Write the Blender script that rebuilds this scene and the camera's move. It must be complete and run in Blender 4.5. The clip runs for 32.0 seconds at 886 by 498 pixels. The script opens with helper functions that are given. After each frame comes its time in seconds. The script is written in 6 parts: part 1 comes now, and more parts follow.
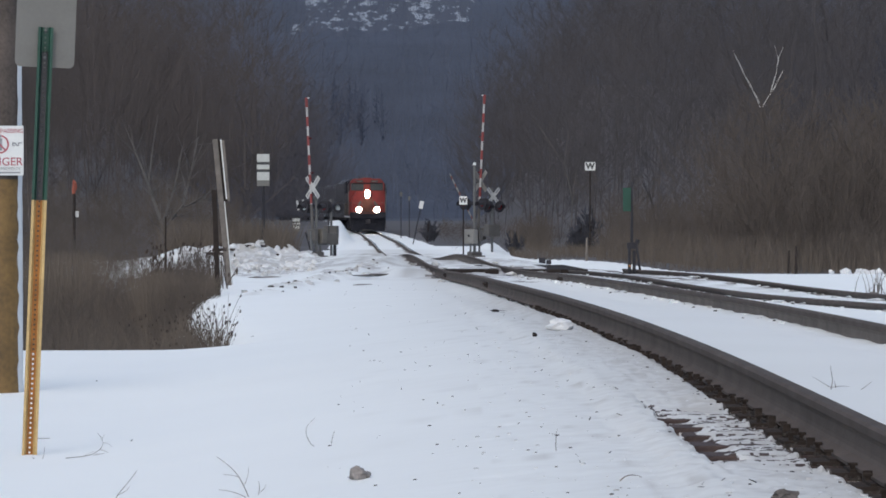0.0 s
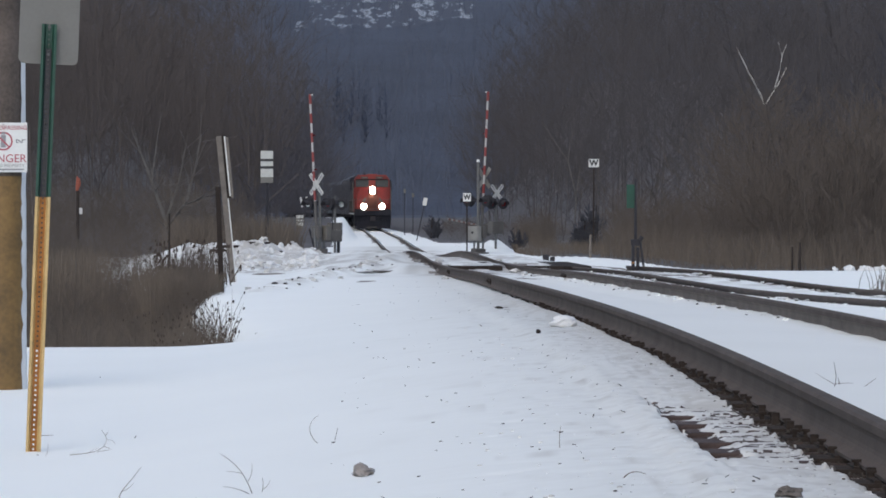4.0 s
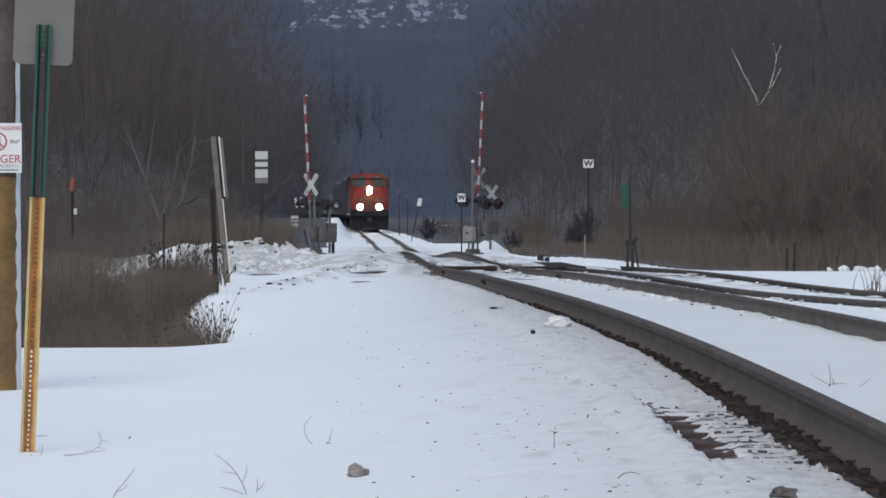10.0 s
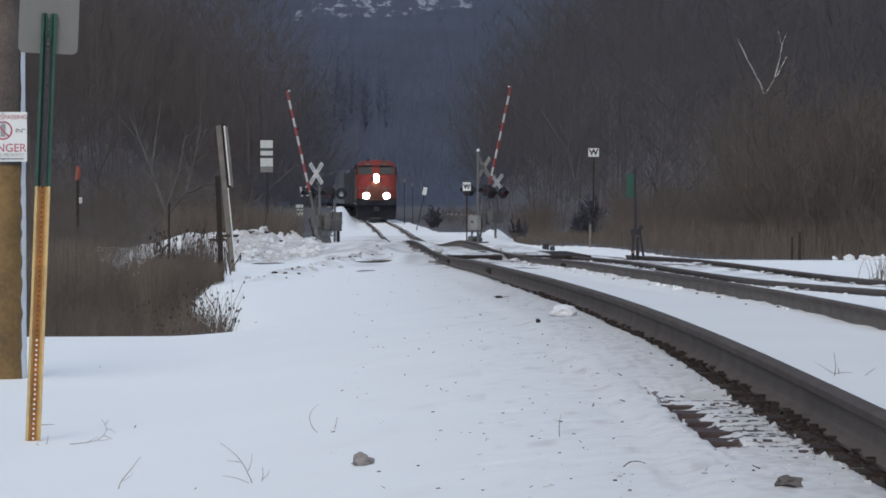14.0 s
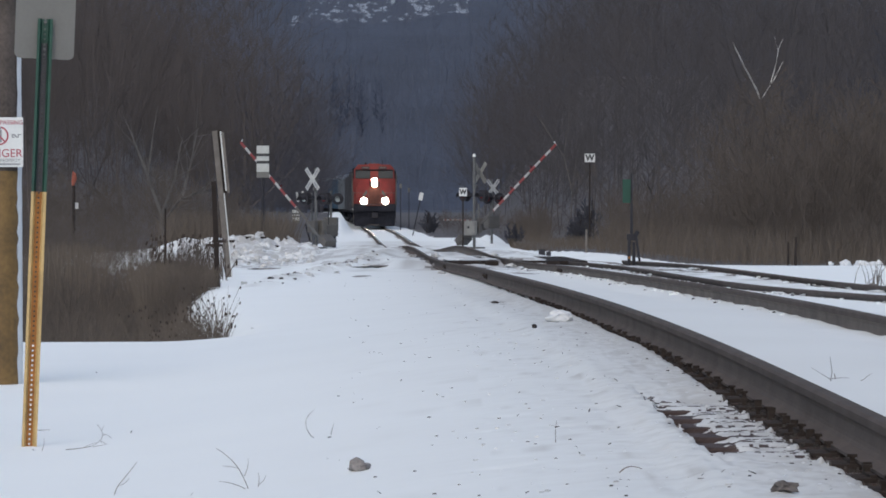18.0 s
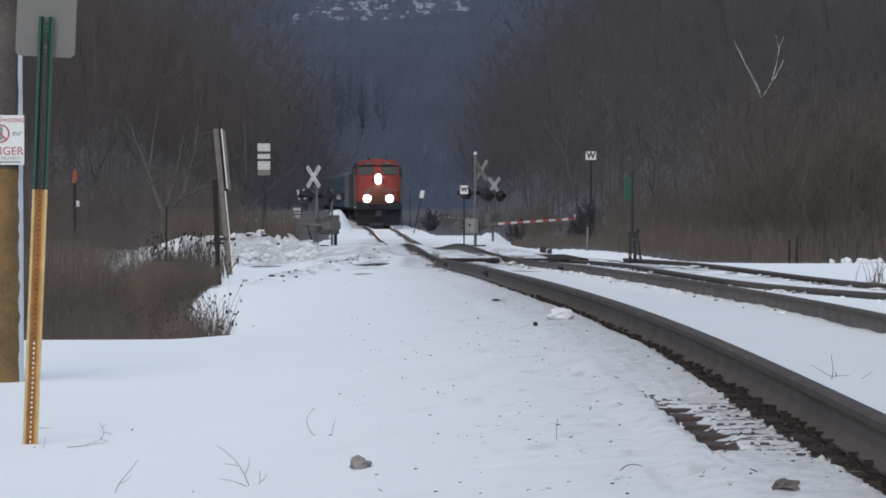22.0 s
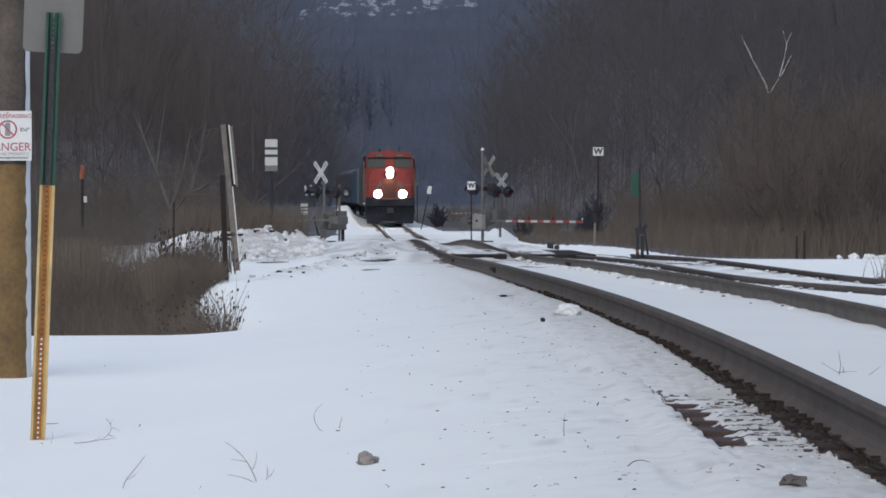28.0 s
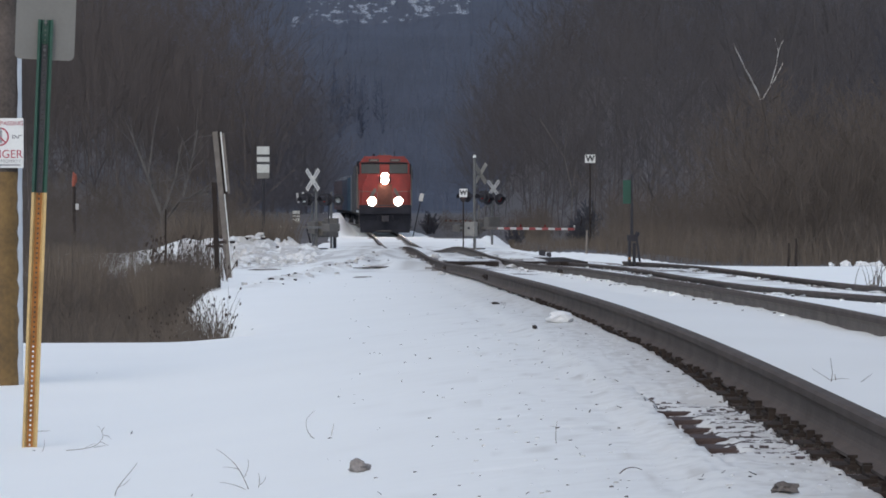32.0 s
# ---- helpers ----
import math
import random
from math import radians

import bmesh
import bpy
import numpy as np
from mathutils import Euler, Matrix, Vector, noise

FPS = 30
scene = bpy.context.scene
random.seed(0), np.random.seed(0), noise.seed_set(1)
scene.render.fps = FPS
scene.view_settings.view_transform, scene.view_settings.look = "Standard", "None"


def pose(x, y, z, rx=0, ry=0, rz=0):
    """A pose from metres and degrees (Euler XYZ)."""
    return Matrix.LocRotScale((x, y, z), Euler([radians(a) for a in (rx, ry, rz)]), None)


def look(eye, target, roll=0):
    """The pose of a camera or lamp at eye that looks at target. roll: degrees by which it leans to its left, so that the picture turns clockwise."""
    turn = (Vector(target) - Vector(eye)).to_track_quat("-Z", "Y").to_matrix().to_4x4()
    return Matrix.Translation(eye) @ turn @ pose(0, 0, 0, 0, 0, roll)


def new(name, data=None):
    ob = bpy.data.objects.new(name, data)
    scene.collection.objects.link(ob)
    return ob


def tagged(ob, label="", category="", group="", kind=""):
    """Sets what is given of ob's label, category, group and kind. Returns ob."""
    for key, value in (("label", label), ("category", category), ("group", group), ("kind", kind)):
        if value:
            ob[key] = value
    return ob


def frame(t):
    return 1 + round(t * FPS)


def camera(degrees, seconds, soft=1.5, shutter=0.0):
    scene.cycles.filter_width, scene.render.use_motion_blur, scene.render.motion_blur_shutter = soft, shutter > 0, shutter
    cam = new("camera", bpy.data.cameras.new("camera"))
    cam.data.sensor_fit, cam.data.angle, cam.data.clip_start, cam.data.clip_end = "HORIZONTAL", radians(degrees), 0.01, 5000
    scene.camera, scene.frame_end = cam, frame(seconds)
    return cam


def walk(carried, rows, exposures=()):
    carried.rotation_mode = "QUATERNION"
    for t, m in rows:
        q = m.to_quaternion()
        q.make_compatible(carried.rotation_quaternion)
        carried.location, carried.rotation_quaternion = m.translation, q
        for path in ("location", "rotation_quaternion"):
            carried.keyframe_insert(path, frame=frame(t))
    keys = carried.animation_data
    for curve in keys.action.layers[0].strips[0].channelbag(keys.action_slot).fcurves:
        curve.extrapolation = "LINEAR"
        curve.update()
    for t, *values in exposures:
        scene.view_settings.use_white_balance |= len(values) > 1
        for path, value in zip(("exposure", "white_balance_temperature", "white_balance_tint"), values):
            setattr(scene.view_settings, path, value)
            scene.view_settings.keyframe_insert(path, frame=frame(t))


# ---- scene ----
# Camera: a long lens on a hand-held support beside the line, turning a little all the time
cam = camera(15.53, 32.0, soft=1.7)
EYE_Z = 0.97


def aim(yaw, pitch):
    """The camera's turn, in degrees from the line of sight straight ahead."""
    return pose(0, 0, EYE_Z, 90 + pitch, 0, yaw)


walk(cam, [
    (0, aim(0.000, -0.824)), (0.5, aim(0.035, -0.778)), (1, aim(0.142, -0.713)), (1.5, aim(0.092, -0.754)), (2, aim(0.094, -0.874)),
    (2.5, aim(0.059, -0.930)), (3, aim(0.033, -0.891)), (3.5, aim(0.076, -0.878)), (5.5, aim(0.002, -0.928)), (6, aim(0.138, -0.952)),
    (6.5, aim(0.113, -0.928)), (7, aim(0.000, -0.867)), (7.5, aim(0.089, -0.904)), (8, aim(0.063, -0.887)), (8.5, aim(0.048, -0.904)),
    (9, aim(0.092, -0.950)), (9.5, aim(0.004, -0.767)), (10, aim(-0.031, -0.871)), (10.5, aim(0.015, -0.955)), (11, aim(0.124, -0.911)),
    (11.5, aim(0.044, -1.116)), (12, aim(0.061, -1.247)), (12.5, aim(0.092, -1.207)), (13, aim(0.061, -1.163)), (13.5, aim(0.015, -1.089)),
    (14, aim(0.061, -1.067)), (14.5, aim(0.031, -1.016)), (16.5, aim(0.138, -1.000)), (17, aim(0.046, -0.939)), (17.5, aim(-0.015, -0.991)),
    (18, aim(-0.006, -0.972)), (18.5, aim(0.026, -0.933)), (19, aim(0.111, -0.972)), (19.5, aim(0.107, -0.976)), (20, aim(0.076, -1.050)),
    (20.5, aim(0.074, -0.994)), (21, aim(0.015, -0.998)), (21.5, aim(0.000, -0.996)), (22, aim(0.013, -1.011)), (22.5, aim(0.046, -1.022)),
    (23, aim(0.063, -1.024)), (23.5, aim(0.079, -1.018)), (24, aim(0.107, -1.015)), (24.5, aim(0.092, -1.028)), (25, aim(0.098, -0.985)),
    (25.5, aim(0.057, -1.024)), (27.5, aim(0.183, -0.974)), (28, aim(0.142, -1.085)), (28.5, aim(0.061, -1.124)), (29, aim(0.107, -1.141)),
    (29.5, aim(0.122, -0.993)), (30, aim(0.161, -1.000)), (30.5, aim(0.152, -0.976)), (31, aim(-0.011, -0.928)), (31.5, aim(-0.009, -0.994)),
    (32, aim(0.000, -0.957)),
], exposures=[(0, 0.16, 6700, 6), (9, 0.13, 6700, 6), (12, 0.05, 6700, 6), (14, 0.03, 6700, 6), (16.5, 0.05, 6700, 6), (19, 0.085, 6700, 6), (32, 0.10, 6700, 6)])

# ---- light: a dull winter sky ----
world = bpy.data.worlds.new("overcast_sky")
scene.world = world
world.use_nodes = True
wn = world.node_tree.nodes
sky = wn.new("ShaderNodeTexSky")
sky.sky_type = "NISHITA"
sky.sun_disc = False
sky.sun_elevation, sky.sun_rotation = radians(50), radians(200)
sky.air_density, sky.dust_density, sky.ozone_density = 1.0, 2.4, 1.4
wn["Background"].inputs["Strength"].default_value = 0.15
world.node_tree.links.new(sky.outputs["Color"], wn["Background"].inputs["Color"])
sun = new("sun", bpy.data.lights.new("sun", "SUN"))
sun.data.energy, sun.data.angle, sun.data.color = 0.6, radians(70), (1.0, 0.97, 0.94)
sun.matrix_world = look((-20, -60, 75), (0, 0, 0))


# ---- materials ----
def mat(name, color, rough=0.7, metal=0.0, vary=0.25, scale=6.0, bump=0.2, fine=60.0, second=None, emit=0.0, island=0.0, coat=0.0, gloss=0.5):
    """A noisy two-scale surface round a base colour."""
    m = bpy.data.materials.new(name)
    m.use_nodes = True
    nt = m.node_tree
    b = nt.nodes["Principled BSDF"]
    b.inputs["Roughness"].default_value = rough
    b.inputs["Metallic"].default_value = metal
    b.inputs["Specular IOR Level"].default_value = gloss
    b.inputs["Coat Weight"].default_value = coat
    tc_node = nt.nodes.new("ShaderNodeTexCoord")
    n1 = nt.nodes.new("ShaderNodeTexNoise")
    n1.inputs["Scale"].default_value, n1.inputs["Detail"].default_value = scale, 6
    n2 = nt.nodes.new("ShaderNodeTexNoise")
    n2.inputs["Scale"].default_value, n2.inputs["Detail"].default_value = fine, 3
    for n in (n1, n2):
        nt.links.new(tc_node.outputs["Object"], n.inputs["Vector"])
    ramp = nt.nodes.new("ShaderNodeValToRGB")
    dark = second or tuple(c * (1 - vary) for c in color)
    light = tuple(min(1, c * (1 + vary * 0.6)) for c in color)
    ramp.color_ramp.elements[0].position, ramp.color_ramp.elements[0].color = 0.32, (*dark, 1)
    ramp.color_ramp.elements[1].position, ramp.color_ramp.elements[1].color = 0.66, (*light, 1)
    mixv = nt.nodes.new("ShaderNodeMath")
    mixv.operation = "MULTIPLY_ADD"
    mixv.inputs[1].default_value, mixv.inputs[2].default_value = 0.35, 0.0
    nt.links.new(n2.outputs["Fac"], mixv.inputs[0])
    add = nt.nodes.new("ShaderNodeMath")
    add.operation = "MULTIPLY_ADD"
    add.inputs[1].default_value = 0.65
    nt.links.new(n1.outputs["Fac"], add.inputs[0])
    nt.links.new(mixv.outputs[0], add.inputs[2])
    nt.links.new(add.outputs[0], ramp.inputs["Fac"])
    out = ramp.outputs["Color"]
    if island:
        geo = nt.nodes.new("ShaderNodeNewGeometry")
        hsv = nt.nodes.new("ShaderNodeHueSaturation")
        rng = nt.nodes.new("ShaderNodeMapRange")
        rng.inputs["To Min"].default_value, rng.inputs["To Max"].default_value = 1 - island, 1 + island
        nt.links.new(geo.outputs["Random Per Island"], rng.inputs["Value"])
        nt.links.new(rng.outputs["Result"], hsv.inputs["Value"])
        nt.links.new(out, hsv.inputs["Color"])
        out = hsv.outputs["Color"]
    nt.links.new(out, b.inputs["Base Color"])
    if bump:
        bp = nt.nodes.new("ShaderNodeBump")
        bp.inputs["Strength"].default_value, bp.inputs["Distance"].default_value = bump, 0.02
        nt.links.new(add.outputs[0], bp.inputs["Height"])
        nt.links.new(bp.outputs["Normal"], b.inputs["Normal"])
    if emit:
        nt.links.new(out, b.inputs["Emission Color"])
        b.inputs["Emission Strength"].default_value = emit
    return m


def lamp_glass(name, color, strength):
    m = bpy.data.materials.new(name)
    m.use_nodes = True
    b = m.node_tree.nodes["Principled BSDF"]
    b.inputs["Base Color"].default_value = (*color, 1)
    b.inputs["Emission Color"].default_value = (*color, 1)
    b.inputs["Emission Strength"].default_value = strength
    b.inputs["Roughness"].default_value = 0.2
    return m


def soften(m, share):
    """Leans the shading of fine blades towards the open sky, as a rounded mass of twigs takes it."""
    nt = m.node_tree
    geo = nt.nodes.new("ShaderNodeNewGeometry")
    mix = nt.nodes.new("ShaderNodeMix")
    mix.data_type = "VECTOR"
    mix.inputs["Factor"].default_value = share
    nt.links.new(geo.outputs["Normal"], mix.inputs[4])
    mix.inputs[5].default_value = (0.0, -0.6, 0.8)
    unit = nt.nodes.new("ShaderNodeVectorMath")
    unit.operation = "NORMALIZE"
    nt.links.new(mix.outputs[1], unit.inputs[0])
    nt.links.new(unit.outputs["Vector"], nt.nodes["Principled BSDF"].inputs["Normal"])


SNOW = mat("snow", (0.872, 0.896, 0.902), 0.75, vary=0.02, scale=0.8, bump=0.012, fine=55, second=(0.858, 0.882, 0.890))


def add_dirt(m, color):
    """Lets the ground's own dirt layer grey a snow surface."""
    nt = m.node_tree
    b = nt.nodes["Principled BSDF"]
    clean = b.inputs["Base Color"].links[0].from_socket
    layer = nt.nodes.new("ShaderNodeAttribute")
    layer.attribute_name = "dirt"
    mix = nt.nodes.new("ShaderNodeMix")
    mix.data_type = "RGBA"
    nt.links.new(layer.outputs["Fac"], mix.inputs["Factor"])
    nt.links.new(clean, mix.inputs["A"])
    mix.inputs["B"].default_value = (*color, 1)
    nt.links.new(mix.outputs["Result"], b.inputs["Base Color"])


add_dirt(SNOW, (0.40, 0.385, 0.37))
SNOW_DIRTY = mat("trodden_snow", (0.58, 0.585, 0.60), 0.8, vary=0.3, scale=2.2, bump=0.5, fine=30, second=(0.34, 0.325, 0.31))
FOREST_FLOOR = mat("leaf_litter", (0.090, 0.084, 0.090), 0.9, vary=0.3, scale=0.15, bump=0.3, fine=1.5)
# The blue haze of distance is mixed into this hillside colour.
FAR_FLOOR = mat("hazed_hillside", (0.046, 0.056, 0.085), 0.95, vary=0.3, scale=0.03, bump=0, fine=0.4)
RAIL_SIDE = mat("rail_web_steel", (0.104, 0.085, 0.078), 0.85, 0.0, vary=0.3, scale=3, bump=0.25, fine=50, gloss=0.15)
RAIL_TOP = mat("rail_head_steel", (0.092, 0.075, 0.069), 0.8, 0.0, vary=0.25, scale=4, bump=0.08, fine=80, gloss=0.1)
RAIL_BRIGHT = mat("polished_rail_head", (0.30, 0.27, 0.25), 0.22, 1.0, vary=0.25, scale=4, bump=0.02, fine=80)
# Paler copy of the rail steel, with the light on the right rail painted in.
RAIL_LIT = mat("lit_rail_steel", (0.150, 0.130, 0.119), 0.9, 0.0, vary=0.3, scale=3, bump=0.25, fine=50, gloss=0.12)
RAIL_DULL = mat("dull_rail_steel", (0.092, 0.080, 0.075), 0.85, 0.0, vary=0.3, scale=3, bump=0.25, fine=50, gloss=0.12)
GRIT = mat("grit", (0.26, 0.25, 0.25), 0.9, vary=0.5, scale=30, bump=0.3)
PLATE = mat("rusty_plate", (0.048, 0.038, 0.034), 0.9, 0.0, vary=0.5, scale=12, bump=0.6, gloss=0.12)
TIE = mat("creosoted_wood", (0.060, 0.039, 0.035), 0.85, vary=0.5, scale=6, bump=0.6, fine=70)
GRIME = mat("oily_track_dirt", (0.10, 0.088, 0.08), 0.9, vary=0.6, scale=5, bump=0.6, fine=30, second=(0.028, 0.023, 0.021))
BALLAST = mat("ballast_stone", (0.06, 0.05, 0.045), 0.9, vary=0.5, scale=20, bump=0.3, island=0.4)
SLUSH = mat("grey_brown_slush", (0.21, 0.19, 0.18), 0.85, vary=0.5, scale=3, bump=0.5, fine=20, second=(0.11, 0.096, 0.09))
STONE = mat("pale_stone", (0.27, 0.245, 0.235), 0.9, vary=0.4, scale=14, bump=0.5)
GREEN_PAINT = mat("green_paint", (0.013, 0.058, 0.040), 0.5, vary=0.3, scale=9, bump=0.1)
YELLOW_PAINT = mat("ochre_paint", (0.52, 0.36, 0.16), 0.55, vary=0.25, scale=9, bump=0.15)
YELLOW_DEEP = mat("deep_ochre_paint", (0.36, 0.15, 0.035), 0.6, vary=0.35, scale=9, bump=0.15)
SIGN_BACK = mat("aluminium_sign_back", (0.150, 0.146, 0.138), 0.6, 0.1, vary=0.12, scale=5, bump=0.05)
ARM_WHITE = mat("weathered_arm_white", (0.43, 0.43, 0.43), 0.6, vary=0.25, scale=4, bump=0.05)
# Snow dimmed to bluish grey: haze is part of its colour.
FAR_SNOW = mat("hazed_snow_field", (0.21, 0.235, 0.29), 0.9, vary=0.4, scale=0.28, bump=0, fine=0.7)
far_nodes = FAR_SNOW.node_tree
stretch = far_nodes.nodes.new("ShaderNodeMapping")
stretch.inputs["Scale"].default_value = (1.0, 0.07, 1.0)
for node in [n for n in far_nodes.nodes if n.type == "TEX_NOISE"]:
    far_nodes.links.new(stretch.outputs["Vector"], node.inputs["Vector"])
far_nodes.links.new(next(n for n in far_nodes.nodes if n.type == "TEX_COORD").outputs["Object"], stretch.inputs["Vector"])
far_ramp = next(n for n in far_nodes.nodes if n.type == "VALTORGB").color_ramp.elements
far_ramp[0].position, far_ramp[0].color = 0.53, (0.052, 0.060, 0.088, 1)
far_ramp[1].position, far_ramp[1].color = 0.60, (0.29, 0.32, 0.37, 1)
SNOW_GREY = mat("old_grey_snow", (0.66, 0.67, 0.69), 0.8, vary=0.1, scale=5, bump=0.5, fine=40)
# Firs carry the same painted haze.
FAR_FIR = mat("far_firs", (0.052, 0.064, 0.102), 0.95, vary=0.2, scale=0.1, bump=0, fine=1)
BOARD_WHITE = mat("weathered_board_white", (0.46, 0.47, 0.46), 0.6, vary=0.15, scale=5, bump=0.03)
WHITE = mat("white_sheeting", (0.64, 0.65, 0.65), 0.5, vary=0.08, scale=8, bump=0.03)
RED_PRINT = mat("red_print", (0.36, 0.06, 0.09), 0.5, vary=0.1, scale=20, bump=0)
BLACK_PRINT = mat("black_print", (0.03, 0.03, 0.035), 0.5, vary=0.2, scale=20, bump=0)
GREY_PRINT = mat("grey_print", (0.25, 0.25, 0.27), 0.5, vary=0.2, scale=20, bump=0)
POLE_WOOD = mat("weathered_pole_wood", (0.092, 0.073, 0.064), 0.9, vary=0.45, scale=5, bump=0.7, fine=40)
POLE_WRAP = mat("yellow_pole_wrap", (0.155, 0.090, 0.028), 0.6, vary=0.5, scale=4, bump=0.2, fine=30)
GREY_WOOD = mat("silvered_wood", (0.165, 0.145, 0.132), 0.9, vary=0.3, scale=7, bump=0.6, fine=50)
DARK_WOOD = mat("dark_wood", (0.034, 0.027, 0.025), 0.9, vary=0.3, scale=7, bump=0.4, gloss=0.15)
MAST = mat("galvanised_mast", (0.125, 0.125, 0.128), 0.6, 0.2, vary=0.25, scale=4, bump=0.1)
CASE_TAN = mat("tan_grey_case_paint", (0.115, 0.105, 0.095), 0.7, vary=0.3, scale=3, bump=0.1)
MAST_PALE = mat("pale_weathered_sheet", (0.22, 0.215, 0.205), 0.6, 0.0, vary=0.25, scale=4, bump=0.05)
# Black lifted a little, as painted haze over the distant signals.
DARK_STEEL = mat("black_painted_steel", (0.036, 0.035, 0.042), 0.7, 0.0, vary=0.3, scale=6, bump=0.1, gloss=0.2)
RED_STRIPE = mat("red_reflective", (0.22, 0.040, 0.040), 0.5, vary=0.15, scale=5, bump=0.05)
LENS_RED = lamp_glass("red_signal_lens", (0.10, 0.006, 0.008), 0.12)
# For white arm lamps, and for signal lenses with a painted reflection.
LENS_WHITE = mat("pale_lens", (0.55, 0.58, 0.58), 0.25, vary=0.1, scale=5, bump=0)
LOCO_RED = mat("orange_red_paint", (0.205, 0.016, 0.016), 0.5, vary=0.4, scale=1.5, bump=0.05, coat=0.2)
LOCO_BLACK = mat("sooty_black_paint", (0.019, 0.020, 0.028), 0.75, vary=0.5, scale=2, bump=0.15, gloss=0.15)
LOCO_GLASS = mat("blue_grey_windscreen", (0.035, 0.045, 0.060), 0.2, vary=0.2, scale=2, bump=0, coat=0.5)
LOCO_GRIME = mat("road_grime", (0.13, 0.040, 0.028), 0.7, vary=0.5, scale=2.5, bump=0.1)
LOCO_GREY = mat("grimy_grey_paint", (0.095, 0.088, 0.085), 0.6, vary=0.35, scale=2, bump=0.1)
WINDOW = mat("dark_glazing", (0.018, 0.022, 0.026), 0.25, vary=0.1, scale=2, bump=0, coat=0.5)
HEADLIGHT = lamp_glass("headlight_bulb", (1.0, 0.82, 0.66), 36.0)
CAR_BLUE = mat("faded_blue_paint", (0.035, 0.085, 0.150), 0.6, vary=0.35, scale=1.2, bump=0.1)
CAR_SLATE = mat("slate_grey_paint", (0.062, 0.068, 0.088), 0.6, vary=0.25, scale=1.2, bump=0.1)
CAR_PALE = mat("pale_blue_grey_paint", (0.16, 0.19, 0.23), 0.6, vary=0.25, scale=1.2, bump=0.1)
CAR_NAVY = mat("dark_navy_paint", (0.040, 0.058, 0.105), 0.6, vary=0.3, scale=1.2, bump=0.1)
CAR_ROOF = mat("pale_roof_sheet", (0.10, 0.11, 0.135), 0.6, vary=0.3, scale=1.2, bump=0.1)
CAR_PURPLE = mat("dark_maroon_paint", (0.070, 0.055, 0.074), 0.7, vary=0.35, scale=1.2, bump=0.1)
BARK = mat("bare_twigs", (0.068, 0.058, 0.057), 0.95, vary=0.2, scale=0.3, bump=0, fine=3, island=0.05)
BARK_COOL = mat("greyer_bare_twigs", (0.061, 0.056, 0.061), 0.95, vary=0.2, scale=0.3, bump=0, fine=3, island=0.05)
# Twig colour shifted towards blue as painted haze along the cutting.
HAZY_TWIGS = mat("haze_blue_twigs", (0.078, 0.076, 0.092), 0.95, vary=0.2, scale=0.3, bump=0, fine=3, island=0.05)
# Twigs of the far hill, tinted blue to stand in for haze.
BARK_FAR = mat("hazed_twigs", (0.082, 0.096, 0.138), 0.95, vary=0.25, scale=0.08, bump=0, fine=1, island=0.1)
BIRCH = mat("birch_bark", (0.50, 0.49, 0.48), 0.8, vary=0.4, scale=3, bump=0.1)
BRUSH = mat("dry_brush", (0.081, 0.067, 0.059), 0.95, vary=0.25, scale=0.5, bump=0, fine=6, island=0.08)
REED = mat("dry_reeds", (0.106, 0.087, 0.072), 0.95, vary=0.25, scale=0.5, bump=0, fine=6, island=0.08)
CONIFER = mat("dark_evergreen", (0.048, 0.050, 0.066), 0.95, vary=0.4, scale=1, bump=0, fine=5, island=0.15)
WEED = mat("dead_weed_stalks", (0.060, 0.046, 0.038), 0.95, vary=0.25, scale=0.5, bump=0, fine=6, island=0.08)
SEED = mat("seed_heads", (0.045, 0.032, 0.028), 0.95, vary=0.3, scale=9, bump=0)
ORANGE = mat("orange_plastic", (0.27, 0.068, 0.04), 0.5, vary=0.2, scale=9, bump=0.05)
ASH_BARK = mat("pale_ash_bark", (0.098, 0.092, 0.090), 0.9, vary=0.3, scale=3, bump=0.1)
for twigs in (BARK, BARK_COOL, BARK_FAR, BRUSH, REED, CONIFER):
    soften(twigs, 0.65)
TWIG = mat("dead_twig", (0.16, 0.13, 0.115), 0.9, vary=0.3, scale=9, bump=0.2)


# ---- mesh tools ----
def box(bm, x0, y0, z0, x1, y1, z1, bevel=0.0):
    made = bmesh.ops.create_cube(bm, size=1, matrix=Matrix.Translation(((x0 + x1) / 2, (y0 + y1) / 2, (z0 + z1) / 2)) @ Matrix.Diagonal((x1 - x0, y1 - y0, z1 - z0, 1)))
    if bevel:
        edges = {e for v in made["verts"] for e in v.link_edges}
        bmesh.ops.bevel(bm, geom=list(edges), offset=bevel, segments=2, affect="EDGES", profile=0.5)
    return bm


def rod(bm, p, q, r0, r1=None, sides=8):
    p, q = Vector(p), Vector(q)
    turn = (q - p).to_track_quat("Z", "Y").to_matrix().to_4x4()
    bmesh.ops.create_cone(bm, cap_ends=True, segments=sides, radius1=r0, radius2=r0 if r1 is None else r1, depth=(q - p).length, matrix=Matrix.Translation((p + q) / 2) @ turn)
    return bm


def boxes(*specs, bevel=0.0):
    bm = bmesh.new()
    for s in specs:
        box(bm, *s, bevel=bevel)
    return bm


def rods(*specs, sides=8):
    bm = bmesh.new()
    for s in specs:
        rod(bm, *s, sides=sides)
    return bm


